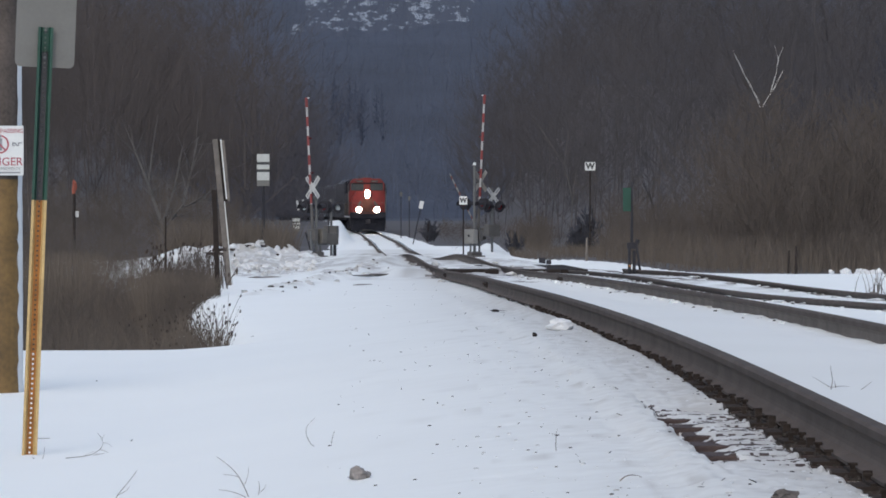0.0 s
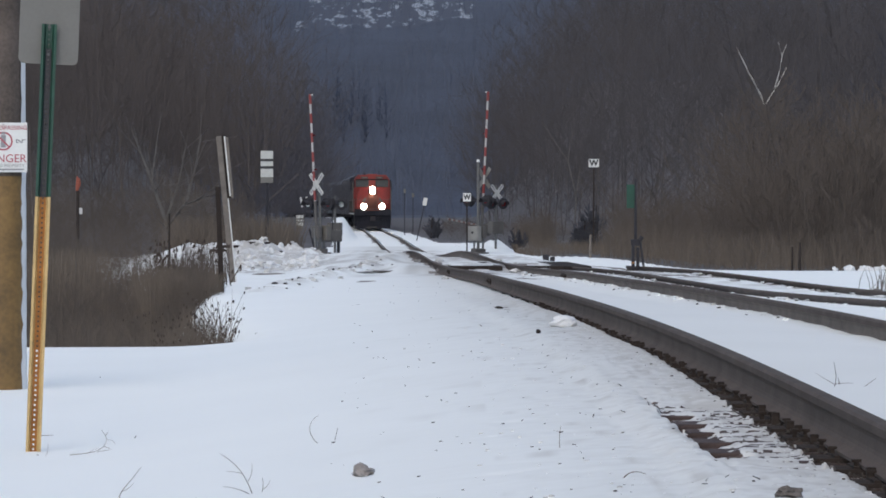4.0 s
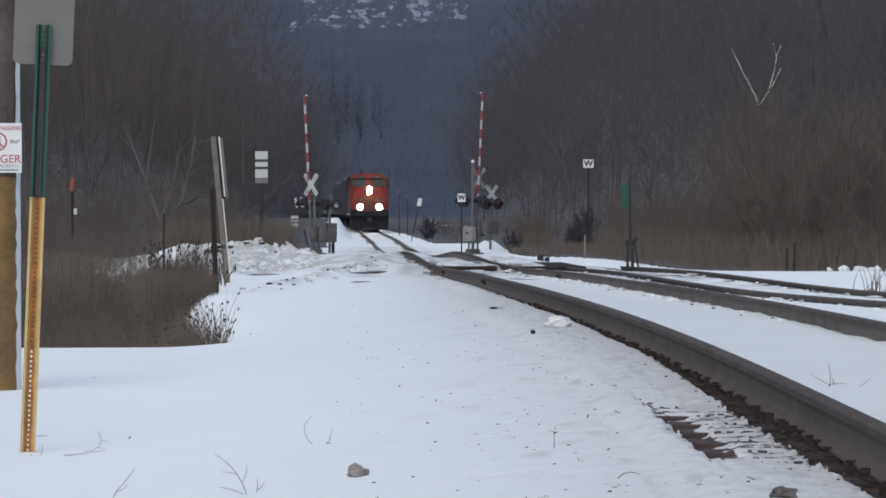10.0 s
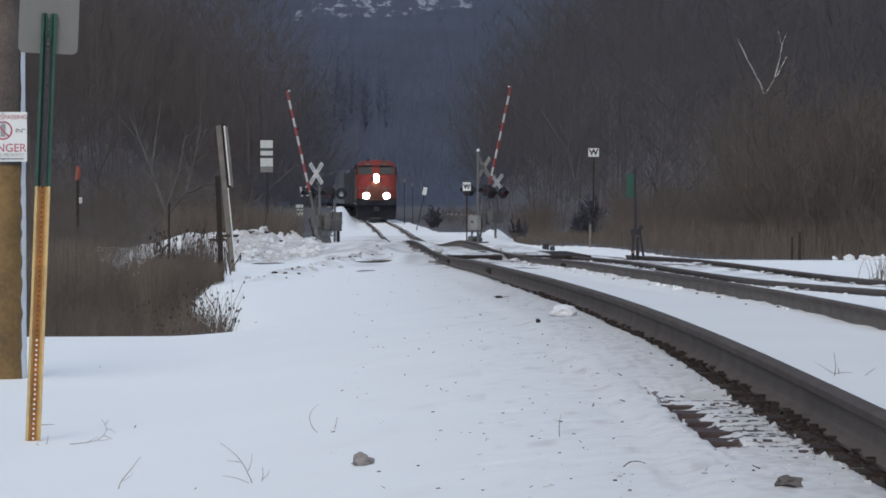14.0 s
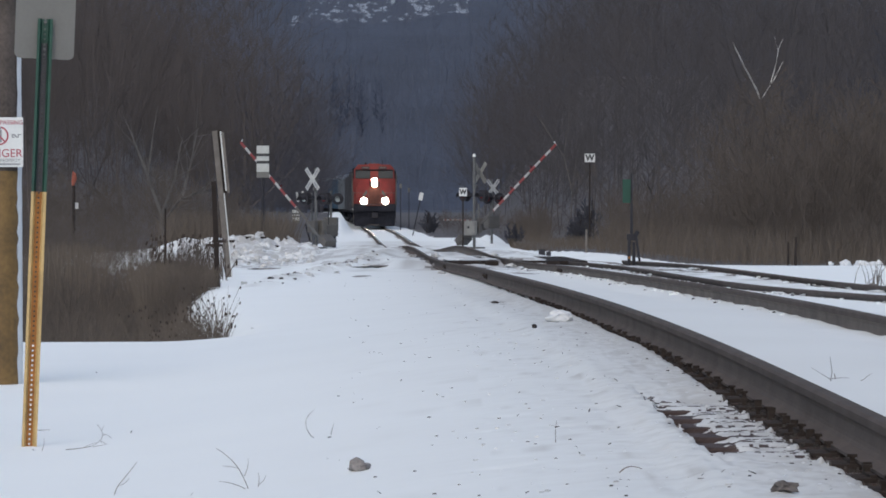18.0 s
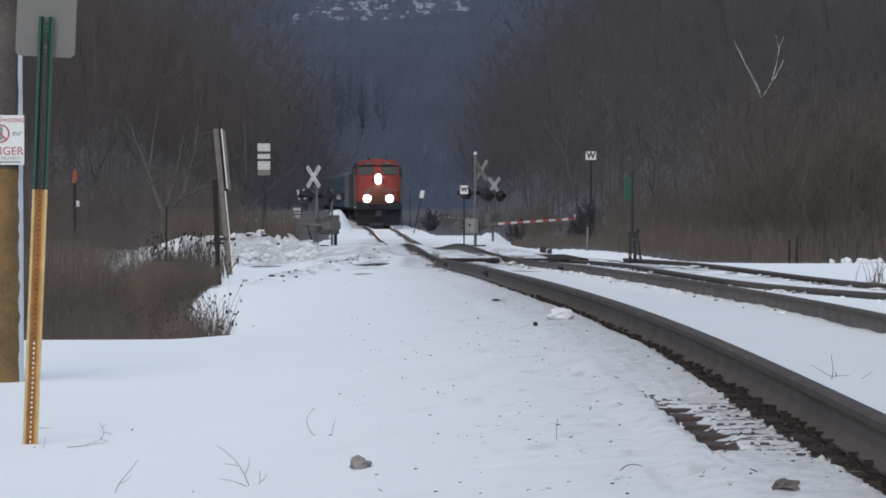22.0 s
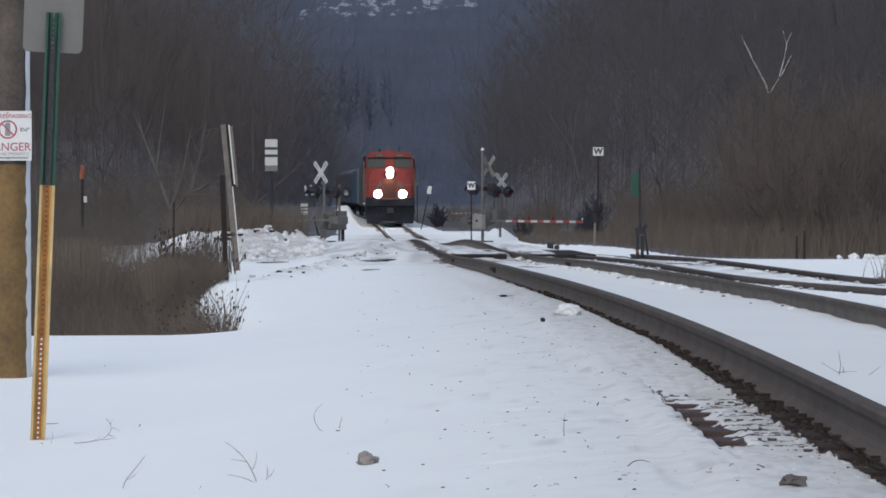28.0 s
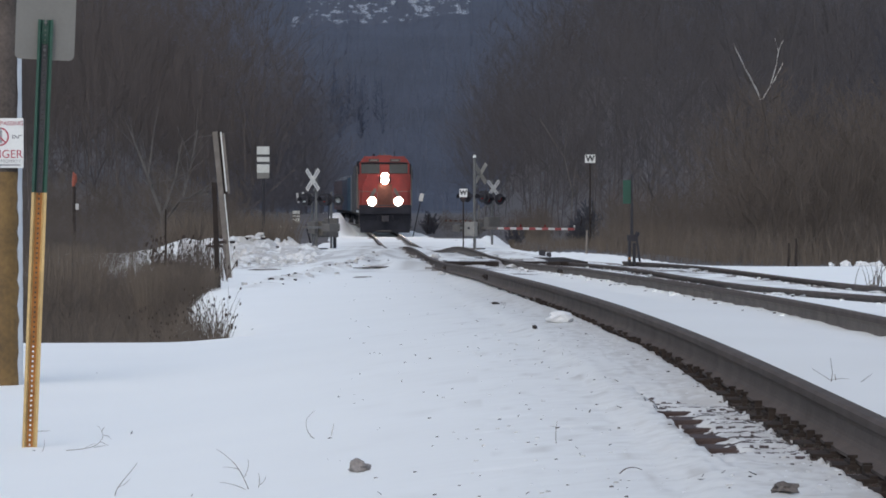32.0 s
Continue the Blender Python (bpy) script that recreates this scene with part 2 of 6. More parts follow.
def prism(outline, y0, y1, axis="y"):
    """A solid of the given closed outline (pairs), swept from y0 to y1 along an axis."""
    bm = bmesh.new()
    put = {"y": lambda a, b, c: (a, c, b), "x": lambda a, b, c: (c, a, b), "z": lambda a, b, c: (a, b, c)}[axis]
    lo = [bm.verts.new(put(a, b, y0)) for a, b in outline]
    hi = [bm.verts.new(put(a, b, y1)) for a, b in outline]
    bm.faces.new(lo)
    bm.faces.new(hi)
    for i in range(len(lo)):
        j = (i + 1) % len(lo)
        bm.faces.new((lo[i], lo[j], hi[j], hi[i]))
    bmesh.ops.recalc_face_normals(bm, faces=bm.faces)
    return bm


def part(name, bm, material, parent=None, label="", smooth=False, at=None):
    me = bpy.data.meshes.new(name)
    bm.to_mesh(me)
    bm.free()
    me.materials.append(material)
    if smooth:
        me.polygons.foreach_set("use_smooth", [True] * len(me.polygons))
    ob = new(name, me)
    if parent:
        ob.parent = parent
    if at is not None:
        ob.matrix_basis = at
    if label:
        ob["label"] = label
    return ob


def thing(name, m, label, category, group="", kind=""):
    ob = new(name)
    ob.empty_display_size = 0.2
    ob.matrix_basis = m
    return tagged(ob, label, category, group, kind)


def lettering(words, size, material, parent, m, name="lettering", label="", bold=0.0):
    cu = bpy.data.curves.new(name, "FONT")
    cu.body, cu.size, cu.align_x, cu.align_y, cu.extrude = words, size, "CENTER", "CENTER", 0.001
    cu.offset = bold
    tmp = new(name, cu)
    bpy.context.view_layer.update()
    me = bpy.data.meshes.new_from_object(tmp)
    bpy.data.objects.remove(tmp)
    bpy.data.curves.remove(cu)
    me.materials.clear()
    me.materials.append(material)
    ob = new(name, me)
    ob.parent, ob.matrix_basis = parent, m
    if label:
        ob["label"] = label
    return ob


def curve(*knots):
    """A smooth function through knots (a, b), straight beyond the ends."""
    a = np.array([k[0] for k in knots], float)
    b = np.array([k[1] for k in knots], float)
    slope = np.gradient(b, a)

    def f(v):
        v = np.asarray(v, float)
        i = np.clip(np.searchsorted(a, v) - 1, 0, len(a) - 2)
        h = a[i + 1] - a[i]
        s = np.clip((v - a[i]) / h, 0, 1)
        y = (2 * s**3 - 3 * s**2 + 1) * b[i] + (s**3 - 2 * s**2 + s) * h * slope[i] + (3 * s**2 - 2 * s**3) * b[i + 1] + (s**3 - s**2) * h * slope[i + 1]
        return y + np.where(v < a[0], (v - a[0]) * slope[0], 0) + np.where(v > a[-1], (v - a[-1]) * slope[-1], 0)
    return f


def sstep(a, b, v):
    s = np.clip((np.asarray(v, float) - a) / (b - a), 0, 1)
    return s * s * (3 - 2 * s)


def ribbons(name, segs, material, seed=1):
    """Rows like those of tubes(), as slim blades turned every way: for twigs too fine to show a round."""
    s = np.asarray(segs, float)
    rng = np.random.default_rng(seed)
    p, q, r = s[:, 0:3], s[:, 3:6], s[:, 6:8]
    u = np.cross(q - p, rng.normal(0, 1, p.shape))
    u /= np.maximum(np.linalg.norm(u, axis=1, keepdims=True), 1e-9)
    v = np.stack([p - u * r[:, 0:1], p + u * r[:, 0:1], q + u * r[:, 1:2], q - u * r[:, 1:2]], 1)
    return raw(name, v.reshape(-1, 3), np.arange(len(s) * 4).reshape(-1, 4), material)


def tubes(name, segs, material, parent=None, smooth=False):
    """One mesh of three-sided tapered tubes; segs: rows of x0 y0 z0 x1 y1 z1 r0 r1."""
    s = np.asarray(segs, float)
    p, q, r = s[:, 0:3], s[:, 3:6], s[:, 6:8]
    d = q - p
    d /= np.maximum(np.linalg.norm(d, axis=1, keepdims=True), 1e-9)
    ref = np.where(np.abs(d[:, 2:3]) > 0.9, [[1.0, 0, 0]], [[0, 0, 1.0]])
    u = np.cross(d, ref)
    u /= np.maximum(np.linalg.norm(u, axis=1, keepdims=True), 1e-9)
    w = np.cross(d, u)
    n = len(s)
    v = np.empty((n, 6, 3))
    for k in range(3):
        o = math.cos(k * 2.0944) * u + math.sin(k * 2.0944) * w
        v[:, k] = p + o * r[:, 0:1]
        v[:, 3 + k] = q + o * r[:, 1:2]
    base = (np.arange(n) * 6)[:, None, None]
    f = (base + np.array([[0, 1, 4, 3], [1, 2, 5, 4], [2, 0, 3, 5]])[None]).reshape(-1, 4)
    return raw(name, v.reshape(-1, 3), f, material, parent, smooth)


def raw(name, v, f, material, parent=None, smooth=False):
    """A mesh straight from arrays of corners and four-cornered faces."""
    me = bpy.data.meshes.new(name)
    me.vertices.add(len(v))
    me.vertices.foreach_set("co", np.ascontiguousarray(v, dtype=np.float32).ravel())
    me.loops.add(f.size)
    me.loops.foreach_set("vertex_index", np.ascontiguousarray(f, dtype=np.int32).ravel())
    me.polygons.add(len(f))
    me.polygons.foreach_set("loop_start", np.arange(0, f.size, 4, dtype=np.int32))
    me.polygons.foreach_set("use_smooth", np.full(len(f), smooth))
    me.update(calc_edges=True)
    for m in (material if isinstance(material, (list, tuple)) else [material]):
        me.materials.append(m)
    ob = new(name, me)
    if parent:
        ob.parent = parent
    return ob


# ---- the plan: track lines, grade and ground ----
GAUGE_HALF = 0.7525
RAIL_H = 0.17
track_x = curve((-40, 2.75), (0, 2.42), (11, 2.32), (16, 2.24), (22.5, 2.07), (41, 1.49), (65, 0.73), (100, -0.45), (144, -1.90), (187, -3.33), (230, -4.80), (272, -6.29),
                (300, -7.85), (320, -9.5), (345, -12.0), (375, -15.8), (410, -21.0), (480, -34.0))
siding_x = curve((-40, 13.2), (10, 8.0), (24, 6.6), (36, 5.55), (44, 4.92), (55, 4.2), (70, 3.35), (84, 2.75), (100, 2.4), (139, 1.98), (187, 0.6), (272, -2.4), (300, -3.8), (345, -7.8), (410, -16.6), (480, -29.5))
grade = curve((-40, 0.80), (8, 0.80), (22, 0.80), (41, 1.06), (65, 1.34), (100, 1.88), (125, 2.15), (144, 2.24), (187, 2.24), (228, 2.36), (272, 2.48), (480, 2.8))
drop = curve((-40, 0.80), (8, 0.80), (22, 0.80), (30, 0.865), (41, 0.995), (50, 1.11), (58, 1.24), (65, 1.34), (74, 1.42), (83, 1.435), (91, 1.47), (97, 1.545), (103, 1.68), (113, 1.93), (126, 2.15), (144, 2.24), (187, 2.24), (228, 2.36), (272, 2.48), (480, 2.8))


brush_edge = curve((1.0, 170), (2.0, 162), (3.0, 148), (3.8, 130), (4.6, 108), (5.6, 95), (6.6, 87), (8.0, 83.5), (11.0, 82), (40.0, 82))


def rail_z(y):
    """Height of the rail foot."""
    return EYE_Z - drop(y) - RAIL_H


def bumps(x, y, size, seed=0.0):
    return np.array([noise.noise((a / size, b / size, seed)) for a, b in zip(np.ravel(x), np.ravel(y))]).reshape(np.shape(x))


def ditch_edge(y):
    """Where, left of the line, the bank breaks off into the ditch."""
    return track_x(y) - 3.35 - 0.065 * (np.clip(y, 29, 90) - 29)


def side_dip(y):
    """How much lower than the running line the side track lies."""
    return 0.13 * (1 - 0.75 * sstep(42, 61, y)) * (1 - sstep(84, 110, y))


def terrain(x, y):
    """Bare lie of the land, before small snow relief."""
    x, y = np.asarray(x, float), np.asarray(y, float)
    o = x - track_x(y)
    z = EYE_Z - grade(np.minimum(y, 470.0)) - RAIL_H - 0.02
    lift = grade(y) - drop(y)
    crest = sstep(56, 66, y)
    for side_o in (-GAUGE_HALF, GAUGE_HALF):
        z = z + lift * (1 - crest) * (1 - sstep(0.10, 0.42, np.abs(o - side_o)))
    z = z + lift * crest * (1 - sstep(1.9, 4.2, o)) * (1 - sstep(2.4, 5.0, -o))
    z = z - 0.32 * sstep(1.5, 4.4, -o) * (1 - 0.65 * sstep(29, 44, y))
    ditch = sstep(28.6, 31.5, y) * (1 - sstep(80, 98, y)) * sstep(0.0, 1.3, ditch_edge(y) - x)
    z = z - 1.35 * ditch
    z = z + 0.075 * sstep(20, 27.5, y) * (1 - sstep(30, 36, y)) * sstep(2.0, 4.0, -o)
    o2 = x - siding_x(y)
    z = z - side_dip(y) * sstep(1.3, 2.3, o)
    z = z - 0.25 * sstep(4.0, 14.0, o2) * (1 - sstep(40, 75, y))
    z = z + 0.24 * sstep(1.3, 2.4, o2) * (1 - sstep(4.0, 6.5, o2)) * sstep(84, 102, y) * (1 - sstep(148, 165, y))
    z = z + 1.3 * sstep(1.62, 2.6, -o) * sstep(182, 206, y) * (1 - sstep(265, 300, y))
    low = track_x(np.minimum(y, 300.0))
    side = sstep(9, 26, np.maximum(np.maximum(np.minimum(low, track_x(np.minimum(y, 460.0))) + 2 - x, x - 2 - low), 0))
    z = z + 0.085 * np.maximum(0, y - 215) * side * (1 - sstep(430, 570, y))
    z = z + 0.15 * np.maximum(0, y - 600) * (1 - 0.7 * sstep(1100, 1500, y))
    return z


def snow_relief(x, y):
    o = x - track_x(y)
    r = 0.010 * bumps(x, y, 3.6) + 0.0005 * bumps(x, y, 0.5, 3.0) + 0.0004 * bumps(x, y, 0.17, 7.0)
    oa = o + GAUGE_HALF
    near = 1 - sstep(60, 90, y)
    # bare strip along the outer foot of the near rail
    inset = 0.06 * sstep(15, 22, y)
    strip = sstep(-0.20, -0.165, oa - inset + 0.03 * bumps(x, y, 0.3, 5.0) + 0.035 * bumps(x, y, 0.08, 4.0)) * (1 - sstep(0.02, 0.06, oa)) * (1 - sstep(32, 45, y))
    r = r - 0.012 * strip + (0.005 * bumps(x, y, 0.13, 6.0) + 0.010 * bumps(x, y, 0.05, 8.0)) * sstep(-1.3, -0.6, oa) * (1 - sstep(-0.26, -0.17, oa)) * (1 - sstep(26, 40, y))
    # snow between the rails and beyond
    r = r + (0.085 - (0.016 + 0.022 * bumps(x, y * 0.4, 0.22, 84.0)) * sstep(0.9, 1.3, oa) * (1 - sstep(1.65, 2.2, oa))) * sstep(-0.03, 0.05, oa) * near
    o2 = x - siding_x(y)
    r = r + 0.025 * sstep(-2.4, -1.2, o2) * (1 - sstep(1.6, 2.6, o2)) * sstep(20, 34, y) * (1 - sstep(105, 125, y))
    # packed road fill that buries the outer rail on the crossing
    r = r + 0.17 * sstep(97, 103, y) * (1 - sstep(144, 149, y)) * sstep(-7.0, -5.0, o) * (1 - sstep(-0.1, 0.45, o))
    # snow lying on the crossing planks, and over the end of the side track
    r = r + 0.12 * sstep(68.6, 69.6, y) * (1 - sstep(76, 84, y)) * (1 - sstep(1.5, 1.9, np.abs(o))) * sstep(0.03, 0.1, np.abs(np.abs(o) - GAUGE_HALF))
    r = r + 0.06 * sstep(70, 78, y) * (1 - sstep(110, 130, y)) * sstep(-2.0, -1.2, o2) * (1 - sstep(1.2, 2.0, o2)) * sstep(1.15, 1.6, o)
    # shallow pits and old tracks beside the line
    r = r - 0.022 * np.maximum(0, bumps(x, y, 0.2, 61.0) - 0.3) * sstep(-2.6, -1.8, oa) * (1 - sstep(-0.9, -0.7, oa)) * (1 - sstep(17, 24, y))
    # tie ends: snow lies on the wood and sinks a little before each tie's front face
    u = (np.mod((y - 6.0) / 0.52 + 0.5, 1.0) - 0.5) * 0.52
    tiezone = sstep(-0.80, -0.62, oa) * (1 - sstep(-0.20, -0.165, oa - inset + 0.05 * bumps(x, y, 0.1, 33.0))) * (1 - sstep(40, 50, y))
    bare = sstep(-0.58, -0.53, oa + 0.06 * bumps(x, y, 0.2, 27.0)) * (1 - sstep(-0.20, -0.17, oa)) * sstep(11.3, 12.3, y + 0.8 * (oa + 0.4) + 0.5 * bumps(x, y, 0.3, 94.0)) * (1 - sstep(15.0, 16.2, y + 0.8 * (oa + 0.4) + 0.5 * bumps(x, y, 0.3, 95.0)))
    slit = 1 - sstep(-0.128, -0.112, u) * (1 - sstep(0.09, 0.13, u))
    shown = 1 - sstep(-0.53, -0.47, oa + 0.10 * bumps(x, y, 0.13, 93.0) + 0.09 * bumps(x, y, 0.06, 96.0))
    crust = 0.007 - 0.013 * shown + 0.004 * bumps(x, y, 0.16, 9.0) + 0.004 * bumps(x, y, 0.09, 29.0) + 0.004 * bumps(x, y, 0.045, 30.0)
    gap = -0.001 + 0.007 * bumps(x, y, 0.2, 31.0) + 0.004 * bumps(x, y, 0.05, 91.0) - 0.018 * shown
    r = r + tiezone * (1 - bare) * 0.035
    r = r * (1 - bare) + bare * (crust * (1 - slit) + gap * slit)
    # melted rim where the tie ends show
    rag = 0.07 * bumps(x, y, 0.14, 17.0) + 0.05 * bumps(x, y, 0.07, 18.0)
    rim = sstep(-0.60, -0.55, oa + rag) * (1 - sstep(-0.44, -0.36, oa + rag)) * sstep(12.2, 12.6, y) * (1 - sstep(14.4, 15.0, y))
    r = r - (0.016 + 0.012 * bumps(x, y, 0.10, 19.0) + 0.014 * slit) * rim
    # ploughed banks beside the road
    lie = x / np.maximum(y, 1.0)
    ridge = sstep(-0.086, -0.077, lie) * (1 - sstep(-0.045, -0.034, lie)) * (0.28 * sstep(80, 94, y) + 0.72 * sstep(99, 110, y)) * (1 - sstep(114, 119, y)) + 0.8 * np.exp(-(((x + 9.5) / 1.6) ** 2) - ((y - 114) / 3.0) ** 2)
    r = r + np.minimum(ridge, 1.0) * (0.56 - 0.27 * sstep(-0.058, -0.050, lie) + 0.25 * bumps(x, y, 1.0, 11.0) + 0.3 * bumps(x, y, 0.5, 12.0) + 0.28 * bumps(x, y, 0.28, 14.0))
    r = r + np.sqrt(np.clip(ridge, 0, 1)) * (0.10 * bumps(x, y, 0.45, 65.0) + 0.09 * np.abs(bumps(x, y, 0.3, 66.0)))
    heap = np.exp(-(((x - 2.1) / 0.8) ** 2) - ((y - 150) / 3.0) ** 2)
    r = r + heap * (0.45 + 0.4 * bumps(x, y, 0.6, 13.0))
    # low drift ridge running up to the road
    r = r + 0.11 * np.exp(-(((x + 2.78 - 0.033 * (y - 52)) / 0.35) ** 2)) * sstep(44, 54, y) * (1 - sstep(95, 110, y)) * (1 + bumps(x, y, 0.7, 15.0))
    return r


def ground_z(x, y):
    x, y = np.atleast_1d(np.asarray(x, float)), np.atleast_1d(np.asarray(y, float))
    return terrain(x, y) + snow_relief(x, y)


def gz(x, y):
    return float(ground_z(x, y)[0])


def build_ground():
    grow = list(np.arange(9, 60, 1.7)) + [60 * 1.16**k for k in range(1, 22)]
    xs = np.array([-g for g in reversed(grow)] + list(np.arange(-7.8, 0.2, 0.14)) + list(np.arange(0.2, 0.7, 0.05)) + list(np.arange(0.7, 0.94, 0.028)) + list(np.arange(0.94, 1.44, 0.0075)) + list(np.arange(1.44, 1.62, 0.028)) + list(np.arange(1.62, 2.6, 0.05)) + list(np.arange(2.6, 8.0, 0.16)) + grow)
    ys = np.concatenate([np.arange(-60, 8, 4), np.arange(8, 10, 0.1), np.arange(10, 11.6, 0.045), np.arange(11.6, 15.8, 0.024), np.arange(15.8, 17, 0.045), np.arange(17, 26, 0.1), np.arange(26, 66, 0.3), np.arange(66, 82, 0.6), np.arange(82, 122, 0.27), np.arange(122, 165, 0.6), np.arange(165, 420, 5), np.arange(420, 890, 10), np.arange(890, 1040, 2.0), np.arange(1040, 1150, 10), np.arange(1150, 3200, 120)])
    gx, gy = np.meshgrid(xs, ys)
    z = terrain(gx, gy)
    fine = (gy < 170) & (np.abs(gx) < 30)
    z[fine] += snow_relief(gx[fine], gy[fine])
    nx, ny = len(xs), len(ys)
    idx = np.arange(nx * ny).reshape(ny, nx)
    f = np.stack([idx[:-1, :-1], idx[:-1, 1:], idx[1:, 1:], idx[1:, :-1]], -1).reshape(-1, 4)
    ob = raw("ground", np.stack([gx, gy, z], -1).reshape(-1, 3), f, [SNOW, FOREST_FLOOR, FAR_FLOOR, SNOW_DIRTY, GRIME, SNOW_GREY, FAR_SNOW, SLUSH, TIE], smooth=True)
    cx = (gx[:-1, :-1] + gx[1:, 1:]) / 2
    cy = (gy[:-1, :-1] + gy[1:, 1:]) / 2
    off = np.abs(cx - track_x(cy) - 2)
    slot = np.zeros(cx.shape, np.int32)
    slot[(cy > 150) & (off > 8)] = 1
    slot[(cy > 250) & (np.abs(cx - track_x(cy)) > 2.2)] = 1
    slot[(cy > 160) & (cx - track_x(cy) < -4.6)] = 1
    slot[(cy > 168) & (cx / cy < -0.0350)] = 1
    slot[(cy > 178) & (cx - track_x(cy) > 2.6)] = 1
    slot[(cy > 141) & (cy < 168) & (cx < -6.3)] = 1
    slot[(cx > 2) & (cy > brush_edge(cx) + 1.5)] = 1
    slot[(cy > 30) & (cy < 88) & (cx - track_x(cy) < -4.75 - 0.065 * (cy - 29) + 0.5 * bumps(cx, cy, 0.6, 47.0))] = 1
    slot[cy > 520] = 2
    ca = cx - track_x(cy) + GAUGE_HALF
    bank = (cx / np.maximum(cy, 1) > -0.085) & (cx / np.maximum(cy, 1) < -0.037) & (cy > 84) & (cy < 121) & (bumps(cx, cy * 0.5, 0.35, 45.0) > 0.02)
    slot[bank] = 3
    slot[(ca - 0.06 * sstep(15, 22, cy) > -0.18) & (ca < 0.05) & (cy < 44) & (bumps(cx, cy, 0.12, 41.0) > 0.0)] = 4
    # broken dark streaks in the tie colour across the thin crust over the tie ends
    thin = (ca > -0.56) & (ca < -0.14) & (cy > 11.7) & (cy < 15.9)
    tx, ty, ta = cx[thin], cy[thin], ca[thin]
    along = ty + 0.8 * (ta + 0.4)
    comb = np.cos(6.2832 * (ty - 5.88) / 0.173 + 0.9 * bumps(tx, ty, 0.10, 97.0)) + 1.3 * bumps(tx, ty, 0.028, 98.0) + 0.6 * bumps(tx, ty, 0.08, 99.0) + 0.6 * (1 - sstep(-0.49, -0.38, ta))
    comb = comb - 1.5 * (1 - sstep(11.8, 12.4, along)) - 1.5 * sstep(14.9, 15.8, along)
    sub = slot[thin]
    sub[comb > 0.80] = 8
    slot[thin] = sub
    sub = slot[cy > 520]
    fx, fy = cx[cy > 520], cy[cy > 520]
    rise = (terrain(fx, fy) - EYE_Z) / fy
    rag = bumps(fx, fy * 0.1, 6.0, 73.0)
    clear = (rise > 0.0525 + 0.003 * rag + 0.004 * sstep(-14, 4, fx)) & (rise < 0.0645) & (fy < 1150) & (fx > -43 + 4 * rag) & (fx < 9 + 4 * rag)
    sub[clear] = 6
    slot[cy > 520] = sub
    road = np.abs(cy - 88) < 16
    slot[road & (np.abs(cx - track_x(cy)) < 3.2) & (bumps(cx * 2.5, cy * 0.5, 2.0, 31.0) > 0.22)] = 3
    rag = 0.07 * bumps(cx, cy * 0.2, 0.25, 71.0)
    for side_o in (-GAUGE_HALF, GAUGE_HALF):
        slot[(cy > 64) & (cy < 106) & (np.abs(cx - track_x(cy) - side_o) < 0.15 + rag)] = 7
        slot[(cy > 46) & (cy < 80) & (np.abs(cx - siding_x(cy) - side_o) < 0.15 + rag)] = 7
    slot[(cy > 150) & (cy < 190) & (np.abs(cx - track_x(cy) - GAUGE_HALF) < 0.16 + rag)] = 7
    slot[(cy > 178) & (cy < 230) & (np.abs(cx - track_x(cy) + GAUGE_HALF) < 0.16 + rag)] = 7
    mess = (cy > 53) & (cy < 70) & (cx - track_x(cy) > -0.65) & (cx < siding_x(cy) + 1.2)
    mess &= bumps(cx, cy * 0.25, 0.5, 81.0) + 0.4 * bumps(cx, cy * 0.5, 0.2, 82.0) > 0.30 - 0.42 * sstep(54, 63, cy)
    slot[mess & (bumps(cx, cy, 0.9, 83.0) > -0.1)] = 3
    slot[mess & (bumps(cx, cy, 0.9, 83.0) <= -0.1)] = 7
    ob.data.polygons.foreach_set("material_index", slot.ravel())
    # soot, crumbs and trodden grit, thickest beside the rails and on the ploughed bank
    dirt = np.zeros(gx.shape)
    close = (gy > 6) & (gy < 170) & (np.abs(gx) < 16)
    px, py = gx[close], gy[close]
    a = px - track_x(py) + GAUGE_HALF
    fall = np.exp(-np.maximum(0, -a - 0.15) / 1.25) * (a < 0.1) + 0.6 * (a >= 0.1) * np.exp(-np.maximum(0, a - 1.6) / 1.5)
    speck = 0.8 * np.maximum(0, bumps(px, py * 0.14, 0.07, 52.0) - 0.30) * sstep(-2.4, -0.5, a) * (a < 0)
    d = 0.52 * fall * (1 + 0.12 * bumps(px, py, 1.6, 51.0)) + np.clip(speck, 0, 0.4) * (1 - sstep(24, 40, py))
    beside = np.exp(-np.maximum(0, -a - 0.15) / 0.5) * (a < 0.05) * (1 - sstep(30, 50, py))
    d = d + beside * (0.26 + 0.7 * np.maximum(0, bumps(px, py, 0.08, 57.0)) + 0.5 * np.maximum(0, bumps(px, py, 0.16, 58.0)))
    hill = np.exp(-(((px / py + 0.058) / 0.028) ** 2)) * sstep(78, 92, py) * (1 - sstep(118, 126, py))
    d = d + 1.3 * hill * np.clip(0.5 + bumps(px, py, 0.7, 53.0) + 0.6 * bumps(px, py, 0.3, 54.0), 0, 1)
    ways = sstep(60, 70, py) * (1 - sstep(146, 160, py)) * np.exp(-(((px - track_x(py)) / 3.2) ** 2))
    d = d + 0.75 * ways * np.clip(0.25 + 1.5 * bumps(px, py * 0.12, 0.45, 55.0), 0, 1)
    between = np.exp(-(((px - siding_x(py)) / 0.8) ** 2)) * sstep(36, 44, py) * (1 - sstep(78, 90, py))
    d = d + 0.7 * between * np.clip(0.35 + bumps(px, py * 0.25, 0.4, 59.0), 0, 1)
